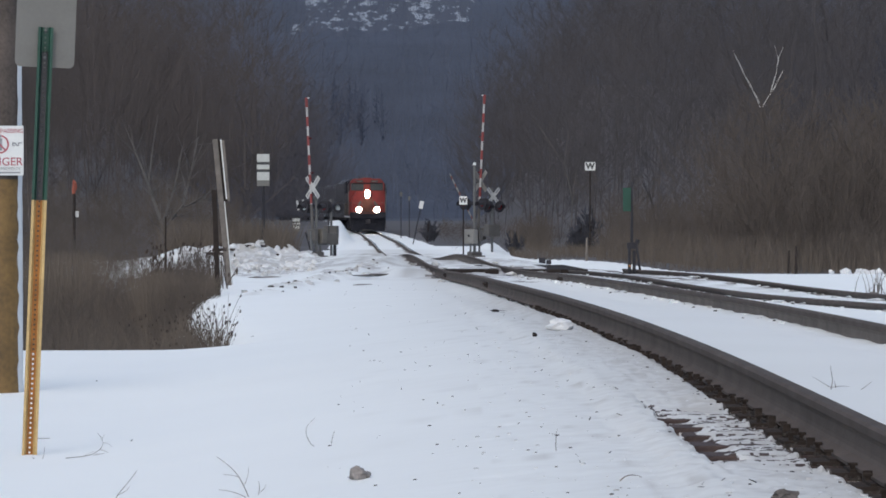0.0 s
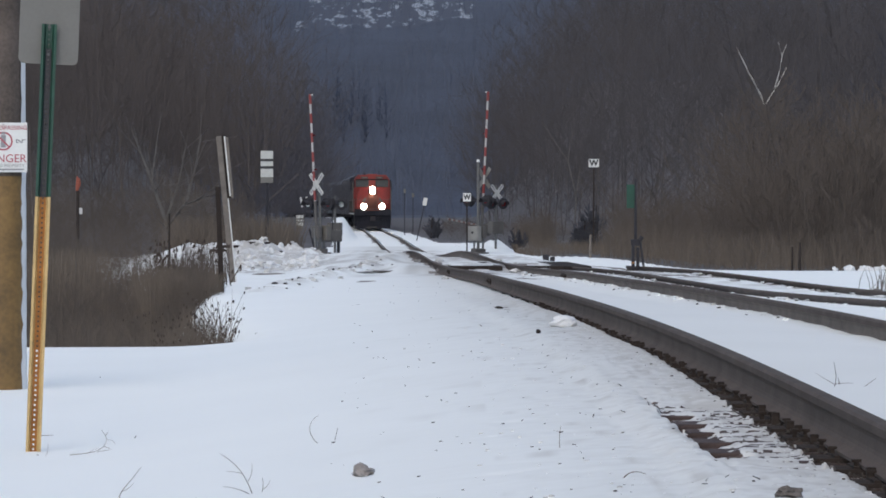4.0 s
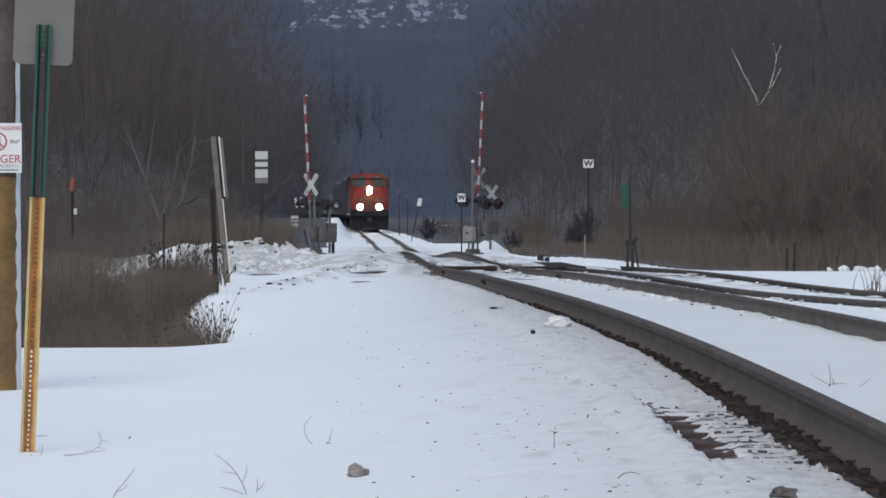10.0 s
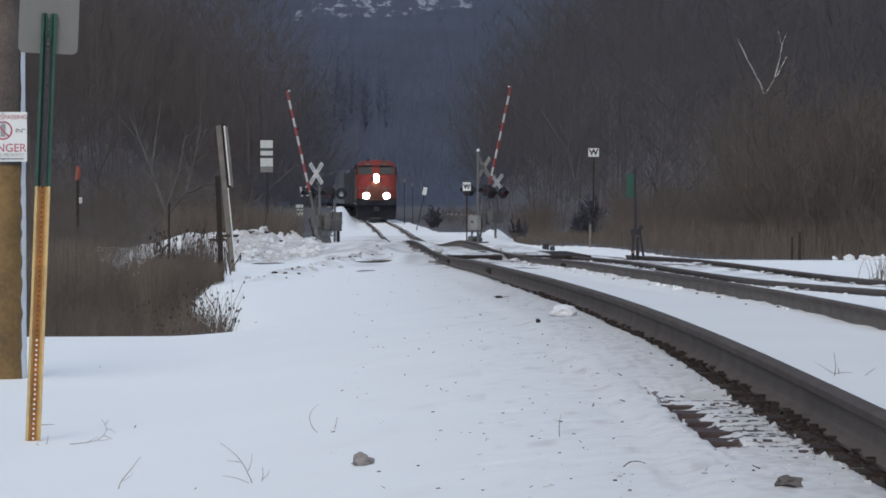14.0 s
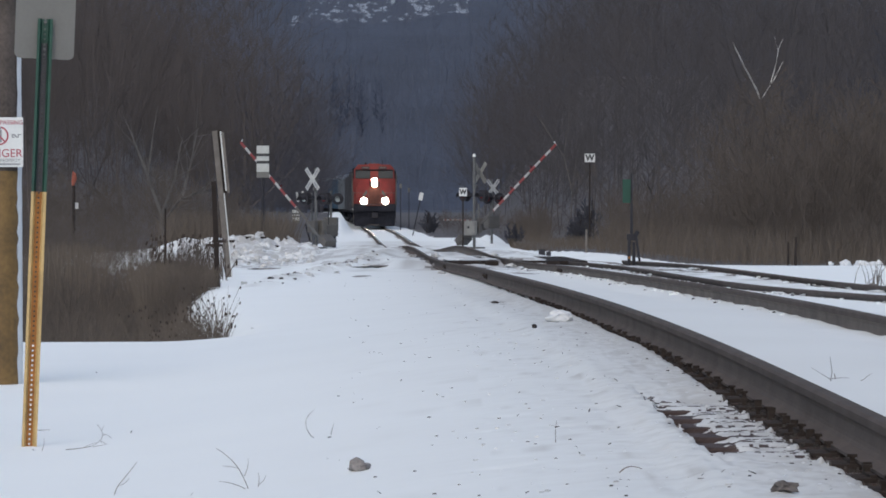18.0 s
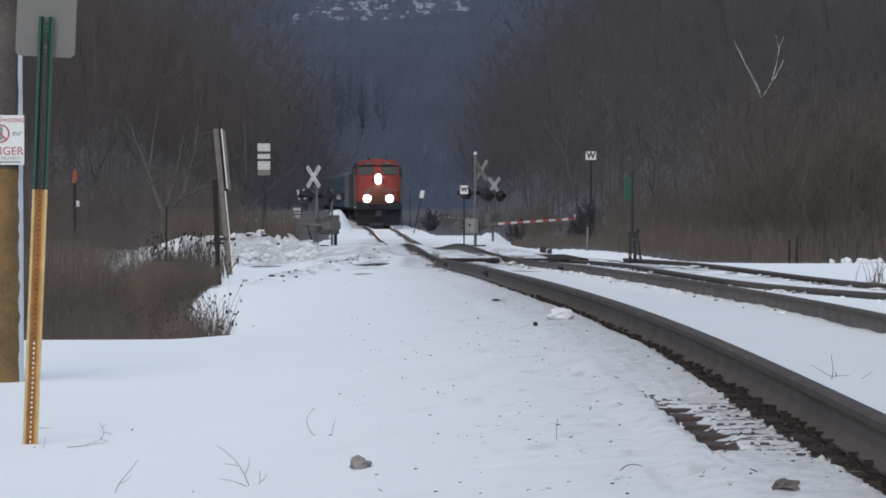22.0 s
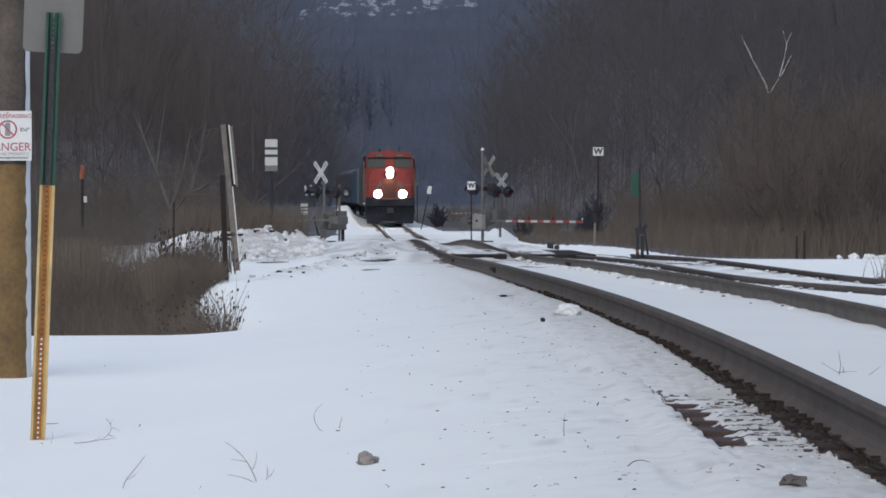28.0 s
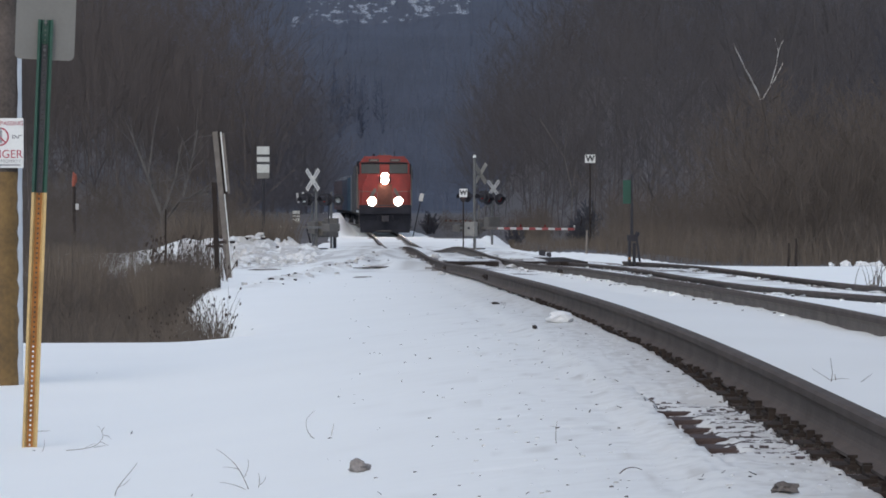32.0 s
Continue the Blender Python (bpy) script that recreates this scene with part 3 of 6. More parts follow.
    drift = np.exp(-(((px + 2.78 - 0.033 * (py - 52)) / 0.22) ** 2)) * sstep(46, 52, py) * (1 - sstep(84, 92, py))
    d = d + 0.8 * drift * np.clip(0.3 + bumps(px, py * 0.3, 0.3, 56.0), 0, 1)
    dirt[close] = np.clip(d, 0, 0.85)
    layer = ob.data.attributes.new("dirt", "FLOAT", "POINT")
    layer.data.foreach_set("value", dirt.ravel().astype(np.float32))
    return tagged(ob, "snow-covered ground with trampled patches, rising to wooded hills", "ground", kind="structure")


ground = build_ground()


# ---- railway lines ----
RAIL_PROFILE = [(-0.07, 0.0), (0.07, 0.0), (0.07, 0.012), (0.024, 0.030), (0.015, 0.045), (0.012, 0.06), (0.012, 0.10), (0.018, 0.115), (0.032, 0.127), (0.036, 0.158), (0.026, 0.169), (-0.026, 0.169),
                (-0.036, 0.158), (-0.032, 0.127), (-0.018, 0.115), (-0.012, 0.10), (-0.012, 0.06), (-0.015, 0.045), (-0.024, 0.030), (-0.07, 0.012)]


def sweep_rail(name, line, offset, y0, y1, parent, label, side):
    ys = np.concatenate([np.arange(y0, 40, 0.5), np.arange(max(y0, 40), min(160, y1), 2.0), np.arange(160, y1 + 1, 6.0)])
    xs = line(ys)
    h = np.arctan(np.gradient(xs, ys))
    z = rail_z(ys) if line is track_x else EYE_Z - grade(ys) - RAIL_H - side_dip(ys)
    n, k = len(ys), len(RAIL_PROFILE)
    v = np.empty((n, k, 3))
    for j, (a, b) in enumerate(RAIL_PROFILE):
        w = offset + a
        v[:, j] = np.stack([xs + w * np.cos(h), ys - w * np.sin(h), z + b], -1)
    i = np.arange(n - 1)[:, None] * k
    j = np.arange(k)[None]
    jn = (j + 1) % k
    f = np.stack([i + j, i + jn, i + k + jn, i + k + j], -1).reshape(-1, 4)
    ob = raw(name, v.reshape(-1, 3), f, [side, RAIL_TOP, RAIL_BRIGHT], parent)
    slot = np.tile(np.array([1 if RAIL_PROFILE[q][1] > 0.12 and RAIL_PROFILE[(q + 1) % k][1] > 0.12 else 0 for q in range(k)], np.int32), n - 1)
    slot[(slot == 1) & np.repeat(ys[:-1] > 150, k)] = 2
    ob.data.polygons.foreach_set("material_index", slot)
    ob["label"] = label
    return ob


def tie_mesh():
    bm = boxes((-1.27, -0.115, -0.20, 1.27, 0.115, -0.022), bevel=0.008)
    me = bpy.data.meshes.new("tie")
    bm.to_mesh(me)
    bm.free()
    me.materials.append(TIE)
    return me


def plate_mesh(pick):
    """One tie plate with its spikes; pick says which of six spikes it has."""
    bm = boxes((-0.165, -0.1, -0.022, 0.165, 0.1, -0.002), (-0.098, -0.09, -0.002, -0.074, 0.09, 0.008), (0.074, -0.09, -0.002, 0.098, 0.09, 0.008))
    for k, (sx, sy) in enumerate(((-0.085, -0.055), (0.085, -0.055), (-0.13, -0.055), (-0.085, 0.06), (0.085, 0.06), (-0.13, 0.06))):
        if k in pick:
            box(bm, sx - 0.009, sy - 0.009, -0.01, sx + 0.009, sy + 0.009, 0.026)
            box(bm, sx - 0.017, sy - 0.014, 0.022, sx + 0.017, sy + 0.014, 0.032)
    me = bpy.data.meshes.new("tie_plate")
    bm.to_mesh(me)
    bm.free()
    me.materials.append(PLATE)
    return me


def anchor_mesh():
    bm = boxes((-0.09, -0.012, -0.03, 0.09, 0.012, 0.0), (-0.098, -0.014, -0.03, -0.066, 0.014, 0.03))
    me = bpy.data.meshes.new("rail_anchor")
    bm.to_mesh(me)
    bm.free()
    me.materials.append(PLATE)
    return me


def build_track(name, line, y0, y1, label, ties, side, right_end=None):
    top = thing(name, pose(0, 0, 0), label, "railway track", kind="structure")
    for off in (-GAUGE_HALF, GAUGE_HALF):
        # The right rail's side is coloured paler for the light it catches.
        sweep_rail("rail", line, off, y0, right_end if right_end and off > 0 else y1, top, "brown rusted steel rail with a worn head", RAIL_LIT if off > 0 and side is RAIL_SIDE else side)
    tm, am = tie_mesh(), anchor_mesh()
    pms = [plate_mesh(p) for p in ((0, 1), (0, 4, 5), (1, 3), (0, 1, 2, 4), (3,))]
    rng = random.Random(4)
    for y in ties:
        x = float(line(y))
        a = -math.degrees(math.atan((float(line(y + 0.2)) - float(line(y - 0.2))) / 0.4))
        z = float(rail_z(y)) if line is track_x else float(EYE_Z - grade(y) - RAIL_H - side_dip(y))
        tie = new("tie", tm)
        tie.parent, tie.matrix_basis = top, pose(x + rng.uniform(-0.03, 0.03), y, z, 0, 0, a + rng.uniform(-0.8, 0.8))
        for off in (-GAUGE_HALF, GAUGE_HALF):
            pl = new("tie_plate", rng.choice(pms))
            pl.parent, pl.matrix_basis = top, pose(x + off + rng.uniform(-0.012, 0.012), y, z - rng.uniform(0, 0.008), 0, 0, a + rng.uniform(-2, 2))
            if rng.random() < 0.55:
                an = new("rail_anchor", am)
                an.parent, an.matrix_basis = top, pose(x + off, y + rng.choice((-0.14, 0.14)), z, 0, 0, a)
    return top


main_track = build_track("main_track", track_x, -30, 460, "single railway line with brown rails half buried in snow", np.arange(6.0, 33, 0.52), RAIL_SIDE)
siding_track = build_track("siding_track", siding_x, 5, 79, "diverging side track with rails nearly buried in snow", np.arange(26.0, 32, 0.52), RAIL_DULL, 74)


def joint_bars():
    """Bolted joints seen on the near rail."""
    for y, off in ((62.5, -GAUGE_HALF), (45.0, -GAUGE_HALF), (52.0, GAUGE_HALF)):
        x, z = float(track_x(y)) + off, float(rail_z(y))
        bm = boxes((-0.03, -0.45, 0.04, -0.010, 0.45, 0.12), (0.010, -0.45, 0.04, 0.03, 0.45, 0.12), bevel=0.004)
        for k in (-0.36, -0.22, -0.08, 0.08, 0.22, 0.36):
            rod(bm, (-0.05, k, 0.08), (0.05, k, 0.08), 0.014, sides=6)
        a = math.degrees(math.atan(0.031))
        part("joint_bar", bm, PLATE, main_track, "bolted rusty joint bar", at=pose(x, y, z, 0, 0, a))


joint_bars()


def pebbles(name, x, y, z, r, material, rng, tall=1.2):
    """Many small angular lumps in one mesh."""
    n = len(x)
    pts = np.array([[1, 0, 0], [0, 1, 0], [-1, 0, 0], [0, -1, 0], [0.5, 0.5, 0.9], [-0.5, 0.5, 0.9], [-0.5, -0.5, 0.8], [0.5, -0.5, 1.0]])
    quads = np.array([[0, 1, 5, 4], [1, 2, 6, 5], [2, 3, 7, 6], [3, 0, 4, 7], [4, 5, 6, 7]])
    a = rng.random(n) * 6.28
    c, s = np.cos(a)[:, None], np.sin(a)[:, None]
    v = np.empty((n, 8, 3))
    v[:, :, 0] = x[:, None] + r[:, None] * (pts[:, 0] * c - pts[:, 1] * s)
    v[:, :, 1] = y[:, None] + r[:, None] * (pts[:, 0] * s + pts[:, 1] * c)
    v[:, :, 2] = z[:, None] + r[:, None] * tall * pts[:, 2]
    f = (np.arange(n) * 8)[:, None, None] + quads[None]
    return raw(name, v.reshape(-1, 3), f.reshape(-1, 4), material)


def ballast():
    """Dark crushed stone showing along the bare rail foot."""
    rng = np.random.default_rng(8)
    n = 1500
    y = 9 + 30 * rng.random(n) ** 1.6
    o = -GAUGE_HALF - 0.06 - (0.12 - 0.05 * sstep(15, 22, y)) * rng.random(n) ** 1.3
    x = track_x(y) + o
    z = rail_z(y) - 0.035 + 0.02 * rng.random(n)
    r = 0.004 + 0.007 * rng.random(n)
    return tagged(pebbles("ballast", x, y, z, r, BALLAST, rng), "dark crushed stone along the rail foot", "ballast", kind="stuff")


def crumbs():
    """Thrown crumbs of grey snow and grit lying beside the rail."""
    rng = np.random.default_rng(18)
    for n, m, rmax, wide, lab in ((330, SNOW_DIRTY, 0.012, 1.3, "soiled crumbs of crusted snow beside the rail"), (160, SNOW_GREY, 0.006, 0.8, "pale crumbs of crusted snow beside the rail"), (150, BALLAST, 0.009, 1.9, "dark grit thrown on the snow beside the rail")):
        y = 10.4 + 16 * rng.random(n) ** 1.5
        x = track_x(y) - GAUGE_HALF - 0.2 - wide * rng.random(n) ** 2.0
        r = 0.003 + rmax * rng.random(n) ** 2
        tagged(pebbles("snow_crumbs", x, y, ground_z(x, y) - 0.2 * r, r, m, rng, 0.6), lab, "snow crumbs", kind="stuff")


def drift_clods():
    """Clods and dirt the plough dropped along the low drift before the road."""
    rng = np.random.default_rng(28)
    for n, m, rmax, lab in ((90, SNOW_DIRTY, 0.07, "grey clods of ploughed snow along the drift"), (20, BALLAST, 0.03, "dark clods of frozen dirt along the drift")):
        y = 53 + 30 * rng.random(n)
        x = -2.78 + 0.033 * (y - 52) + rng.normal(0, 0.2, n)
        r = 0.018 + rmax * rng.random(n) ** 2
        tagged(pebbles("drift_clods", x, y, ground_z(x, y) - 0.15 * r, r, m, rng, 0.8), lab, "snow clods", kind="stuff")


def rail_lumps():
    """Lumps of crusted snow and a little grit thrown along the other rails."""
    rng = np.random.default_rng(29)
    for n, m, rmax, lab in ((230, SNOW, 0.035, "white lumps of crusted snow along the rails"), (120, SNOW_DIRTY, 0.03, "soiled lumps of crusted snow along the rails"), (70, BALLAST, 0.016, "dark stones lying along the rails")):
        y = 23 + 42 * rng.random(n) ** 0.8
        pick = rng.integers(0, 3, n)
        line = np.where(pick == 0, track_x(y) + GAUGE_HALF, np.where(pick == 1, siding_x(y) - GAUGE_HALF, siding_x(y) + GAUGE_HALF))
        x = line + np.where(rng.random(n) < 0.75, -1, 1) * (0.07 + 0.16 * rng.random(n) ** 1.5)
        r = 0.010 + rmax * rng.random(n) ** 2
        tagged(pebbles("rail_lumps", x, y, ground_z(x, y) - 0.2 * r, r, m, rng, 0.8), lab, "snow clods", kind="stuff")


ballast()
crumbs()
rail_lumps()
drift_clods()


# ---- foreground: sign post, utility pole, stones, twigs ----
def sign_post():
    x, y = -2.13, 16.71
    top = thing("sign_post", pose(x, y, gz(x, y) - 0.011, 0, 2.3, 8), "green and yellow perforated steel post carrying a sign seen from behind", "sign post")

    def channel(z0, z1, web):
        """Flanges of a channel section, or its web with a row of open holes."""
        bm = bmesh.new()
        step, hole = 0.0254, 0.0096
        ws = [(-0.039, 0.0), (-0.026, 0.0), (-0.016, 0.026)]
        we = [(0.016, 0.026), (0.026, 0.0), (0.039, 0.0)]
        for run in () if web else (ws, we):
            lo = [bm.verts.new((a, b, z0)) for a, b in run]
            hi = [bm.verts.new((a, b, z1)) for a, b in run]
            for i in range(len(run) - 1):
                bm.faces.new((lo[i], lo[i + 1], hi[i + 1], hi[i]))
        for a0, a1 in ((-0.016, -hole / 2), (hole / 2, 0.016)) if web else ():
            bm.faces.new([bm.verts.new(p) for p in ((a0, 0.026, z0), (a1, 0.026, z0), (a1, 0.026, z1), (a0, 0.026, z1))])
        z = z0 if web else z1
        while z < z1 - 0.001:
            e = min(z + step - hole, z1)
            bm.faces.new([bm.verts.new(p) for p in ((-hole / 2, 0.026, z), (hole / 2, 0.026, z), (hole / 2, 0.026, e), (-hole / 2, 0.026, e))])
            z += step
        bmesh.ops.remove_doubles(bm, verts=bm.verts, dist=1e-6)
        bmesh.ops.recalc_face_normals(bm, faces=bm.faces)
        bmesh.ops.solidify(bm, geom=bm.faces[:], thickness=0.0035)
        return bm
    part("lower_channel", channel(-0.15, 1.325, False), YELLOW_PAINT, top, "cream yellow lower flanges")
    part("lower_web", channel(-0.15, 1.325, True), YELLOW_DEEP, top, "deeper ochre web with a row of holes")
    part("upper_channel", channel(1.326, 2.215, False), GREEN_PAINT, top, "dull green upper flanges")
    # Shade inside the channel is put into the web's near-black colour.
    part("upper_web", channel(1.326, 2.09, True), BLACK_PRINT, top, "channel web coloured near black for its deep shade")
    part("upper_web", channel(2.091, 2.215, True), GREEN_PAINT, top, "dark green web behind the bolts")
    w, h0, h1, r = 0.1525, 2.010, 2.46, 0.03
    ring = []
    for cx, cz, a0 in ((w - r, h1 - r, 0), (-w + r, h1 - r, 90), (-w + r, h0 + r, 180), (w - r, h0 + r, 270)):
        for k in range(5):
            a = math.radians(a0 + 22.5 * k)
            ring.append((cx + r * math.cos(a), cz + r * math.sin(a)))
    part("sign_plate", prism(ring, 0.031, 0.034), SIGN_BACK, top, "bare metal back of a sign plate with rounded corners")
    for z in (2.06, 2.2, 2.40):
        part("bolt", rods(((0, 0.015, z), (0, 0.042, z), 0.008), sides=6), MAST, top)
    return top


def utility_pole():
    x, y = -3.015, 22.16
    top = thing("utility_pole", pose(x, y, gz(x, y) - 0.05), "weathered wooden utility pole with yellow wrap and packed snow", "utility pole")
    bm = bmesh.new()
    rings, n = [], 20
    for k in range(30):
        z = -0.2 + k * 0.33
        r = 0.138 - 0.0035 * z
        rings.append([bm.verts.new((r * math.cos(a) * (1 + 0.02 * math.sin(5 * a + z)), r * math.sin(a) * (1 + 0.02 * math.sin(5 * a + z)), z)) for a in [6.2832 * i / n for i in range(n)]])
    for k in range(29):
        for i in range(n):
            bm.faces.new((rings[k][i], rings[k][(i + 1) % n], rings[k + 1][(i + 1) % n], rings[k + 1][i]))
    part("pole", bm, POLE_WOOD, top, smooth=True)
    bm = bmesh.new()
    lo, hi = [], []
    for i in range(25):
        a = 6.2832 * i / 24
        lo.append(bm.verts.new((0.144 * math.cos(a), 0.144 * math.sin(a), -0.1)))
        hi.append(bm.verts.new((0.140 * math.cos(a), 0.140 * math.sin(a), 1.50)))
    for i in range(24):
        bm.faces.new((lo[i], lo[i + 1], hi[i + 1], hi[i]))
    part("pole_wrap", bm, POLE_WRAP, top, "scuffed yellow plastic wrap", smooth=True)
    # wind-packed snow on its side
    bm = bmesh.new()
    rng = random.Random(3)
    pts = []
    for k in range(44):
        z = 0.05 + k * 0.055
        r = 0.146 - 0.003 * z
        w = 0.008 + 0.016 * rng.random()
        pts.append([bm.verts.new((r * math.cos(a) * s, r * math.sin(a) * s, z)) for a, s in ((-0.38 - rng.random() * 0.2, 0.99), (-0.25 + 0.1 * rng.random(), 1 + w), (0.1, 1 + w * 1.3), (0.5, 0.99))])
    for k in range(43):
        for i in range(3):
            bm.faces.new((pts[k][i], pts[k][i + 1], pts[k + 1][i + 1], pts[k + 1][i]))
    part("packed_snow", bm, SNOW_GREY, top, "strip of wind-packed snow", smooth=True)
    return top


def warning_sign():
    """Printed notice fixed to the pole."""
    top = thing("warning_sign", pose(-3.003, 22.01, 1.32), "white and red railway no-trespassing notice on a wooden pole", "sign")
    part("plate", boxes((-0.162, 0, -0.168, 0.162, 0.004, 0.168), bevel=0.0015), WHITE, top)
    f = -0.0015
    lettering("NO TRESPASSING", 0.041, RED_PRINT, top, pose(0, f, 0.132, 90))
    lettering("DANGER", 0.078, RED_PRINT, top, pose(0, f, -0.077, 90))
    lettering("RAILROAD PROPERTY", 0.029, GREY_PRINT, top, pose(0, f, -0.124, 90))
    part("text_bar", boxes((-0.14, f - 0.001, -0.154, 0.14, f, -0.144)), GREY_PRINT, top)
    bm = bmesh.new()
    ring = [(0.064 * math.cos(a), 0.064 * math.sin(a)) for a in [k * 0.19635 for k in range(32)]]
    inner = [(0.053 * math.cos(a), 0.053 * math.sin(a)) for a in [k * 0.19635 for k in range(32)]]
    vo = [bm.verts.new((a, f, b + 0.043)) for a, b in ring]
    vi = [bm.verts.new((a, f, b + 0.043)) for a, b in inner]
    for i in range(32):
        bm.faces.new((vo[i], vo[(i + 1) % 32], vi[(i + 1) % 32], vi[i]))
    part("prohibition_ring", bm, RED_PRINT, top)
    bm = boxes((-0.055, f - 0.0004, -0.005, 0.055, f, 0.005))
    part("prohibition_bar", bm, RED_PRINT, top, at=pose(0, -0.0006, 0.043, 0, 45, 0))
    part("printed_mark", boxes((-0.018, f - 0.0002, 0.0, 0.018, f, 0.085), (-0.013, f - 0.0002, 0.088, 0.013, f, 0.104), bevel=0), GREY_PRINT, top)
    part("emblem", prism([(0.085, 0.03), (0.085, 0.055), (0.105, 0.055), (0.125, 0.036), (0.125, 0.055), (0.15, 0.055), (0.15, 0.048), (0.132, 0.048), (0.132, 0.03), (0.118, 0.03), (0.1, 0.047), (0.093, 0.047), (0.093, 0.037), (0.105, 0.037), (0.105, 0.03)], f - 0.0005, f), GREY_PRINT, top, "plain grey emblem shape")
    for z in (-0.155, 0.155):
        part("screw", rods(((0, 0.004, z), (0, -0.003, z), 0.005), sides=6), MAST, top)
    return top


def lump(r, sx, sy, sz, seed, sub=3, rough=0.35):
    bm = bmesh.new()
    bmesh.ops.create_icosphere(bm, subdivisions=sub, radius=1)
    for v in bm.verts:
        k = 1 + rough * noise.noise(v.co * 1.3 + Vector((seed, seed * 2, 0))) + 0.4 * rough * noise.noise(v.co * 3.1 + Vector((0, seed, seed)))
        v.co = Vector((v.co.x * sx, v.co.y * sy, v.co.z * sz)) * r * k
    return bm


def place_lump(name, x, y, r, sx, sy, sz, seed, material, label, category, sink=0.3, group="", rough=0.35):
    ob = part(name, lump(r, sx, sy, sz, seed, rough=rough), material, smooth=material is SNOW)
    ob.matrix_basis = pose(x, y, gz(x, y) + r * sz * (1 - sink), 0, 0, seed * 57)
    return tagged(ob, label, category, group)


def weed(x, y, stems, label):
    """A few bent dead stems; each stem is a list of points from its foot and a thickness."""
    top = thing("weed", pose(x, y, gz(x, y) - 0.01), label, "twig", "twigs in the snow")
    for pts, r in stems:
        cu = bpy.data.curves.new("stem", "CURVE")
        cu.dimensions, cu.bevel_depth, cu.bevel_resolution, cu.resolution_u = "3D", 0.0022, 1, 6
        sp = cu.splines.new("NURBS")
        sp.points.add(len(pts) - 1)
        sp.use_endpoint_u, sp.order_u = True, 3
        for i, p in enumerate(pts):
            sp.points[i].co = (*p, 1)
            sp.points[i].radius = r * (1 - 0.55 * i / (len(pts) - 1))
        tmp = new("stem", cu)
        bpy.context.view_layer.update()
        me = bpy.data.meshes.new_from_object(tmp)
        bpy.data.objects.remove(tmp)
        bpy.data.curves.remove(cu)
        me.materials.clear()
        me.materials.append(TWIG)
        new("stem", me).parent = top
    return top


sign_post()
utility_pole()
warning_sign()
place_lump("stone", -0.330, 12.80, 0.049, 1.0, 0.8, 0.55, 1.7, STONE, "pale angular stone lying on the snow", "stone", 0.35, rough=0.5)
place_lump("stone", 1.08, 10.33, 0.037, 1.1, 0.7, 0.55, 2.9, mat("dark_stone", (0.13, 0.115, 0.11), 0.9, vary=0.4, scale=14, bump=0.5), "dark flat stone half sunk in the snow", "stone", 0.35, rough=1.1)
place_lump("snow_clod", 0.90, 24.9, 0.08, 1.3, 0.9, 0.62, 3.3, SNOW_GREY, "greyish clod of packed snow beside the rail", "snow clod", 0.3, rough=0.4)
place_lump("clod", 0.662, 23.48, 0.02, 1.1, 0.9, 0.9, 5.1, DARK_WOOD, "dark clod of earth on the snow", "clod", 0.2)
place_lump("clod", 0.516, 31.9, 0.024, 1.6, 0.9, 0.6, 6.1, DARK_WOOD, "dark clod of earth on the snow", "clod", 0.2)

weed(-0.571, 14.98, [([(0, 0, 0), (-0.03, 0, 0.0), (-0.065, 0, 0.06), (-0.055, 0, 0.11), (-0.02, 0, 0.135)], 0.8), ([(0.05, 0, 0), (0.06, 0, 0.04), (0.068, 0, 0.075)], 0.9)], "thin curled grass stem poking from snow")
weed(-0.783, 12.8, [([(0.02, 0, 0), (-0.005, 0, 0.07), (-0.06, 0, 0.14), (-0.11, 0, 0.17)], 0.9), ([(0.02, 0, 0.0), (-0.03, 0, 0.035), (-0.10, 0, 0.04)], 0.7), ([(0.05, 0, 0), (0.065, 0, 0.05), (0.055, 0, 0.075)], 0.8), ([(-0.02, 0, 0.09), (-0.05, 0, 0.10), (-0.085, 0, 0.10)], 0.6), ([(0.0, 0, 0.06), (0.02, 0, 0.10), (0.015, 0, 0.13)], 0.6), ([(0.06, 0, 0.03), (0.08, 0, 0.04), (0.085, 0, 0.065)], 0.6)], "sprig of dead weed poking from snow")
weed(-1.363, 13.45, [([(0, 0, -0.02), (0.0, 0, 0.03), (0.05, 0, 0.085), (0.095, 0, 0.145)], 0.9), ([(0.015, 0, 0.045), (0.05, 0, 0.055), (0.065, 0, 0.08)], 0.6)], "single dead stem poking from snow")
weed(-1.763, 16.38, [([(-0.14, 0, 0.005), (-0.06, 0, 0.01), (0.02, 0, 0.03), (0.06, 0, 0.09), (0.02, 0, 0.13)], 0.9), ([(0.0, 0, 0.02), (0.06, 0, 0.03)], 0.8), ([(0.03, 0, 0.05), (0.075, 0, 0.03)], 0.7), ([(-0.26, 0, 0.0), (-0.245, 0, 0.03), (-0.25, 0, 0.06)], 0.6), ([(0.05, 0, 0.08), (0.075, 0, 0.085), (0.09, 0, 0.06)], 0.6), ([(-0.05, 0, 0.012), (-0.02, 0, 0.035), (0.01, 0, 0.04)], 0.6), ([(0.04, 0, 0.10), (0.055, 0, 0.125)], 0.6)], "branched dead twig lying on snow")
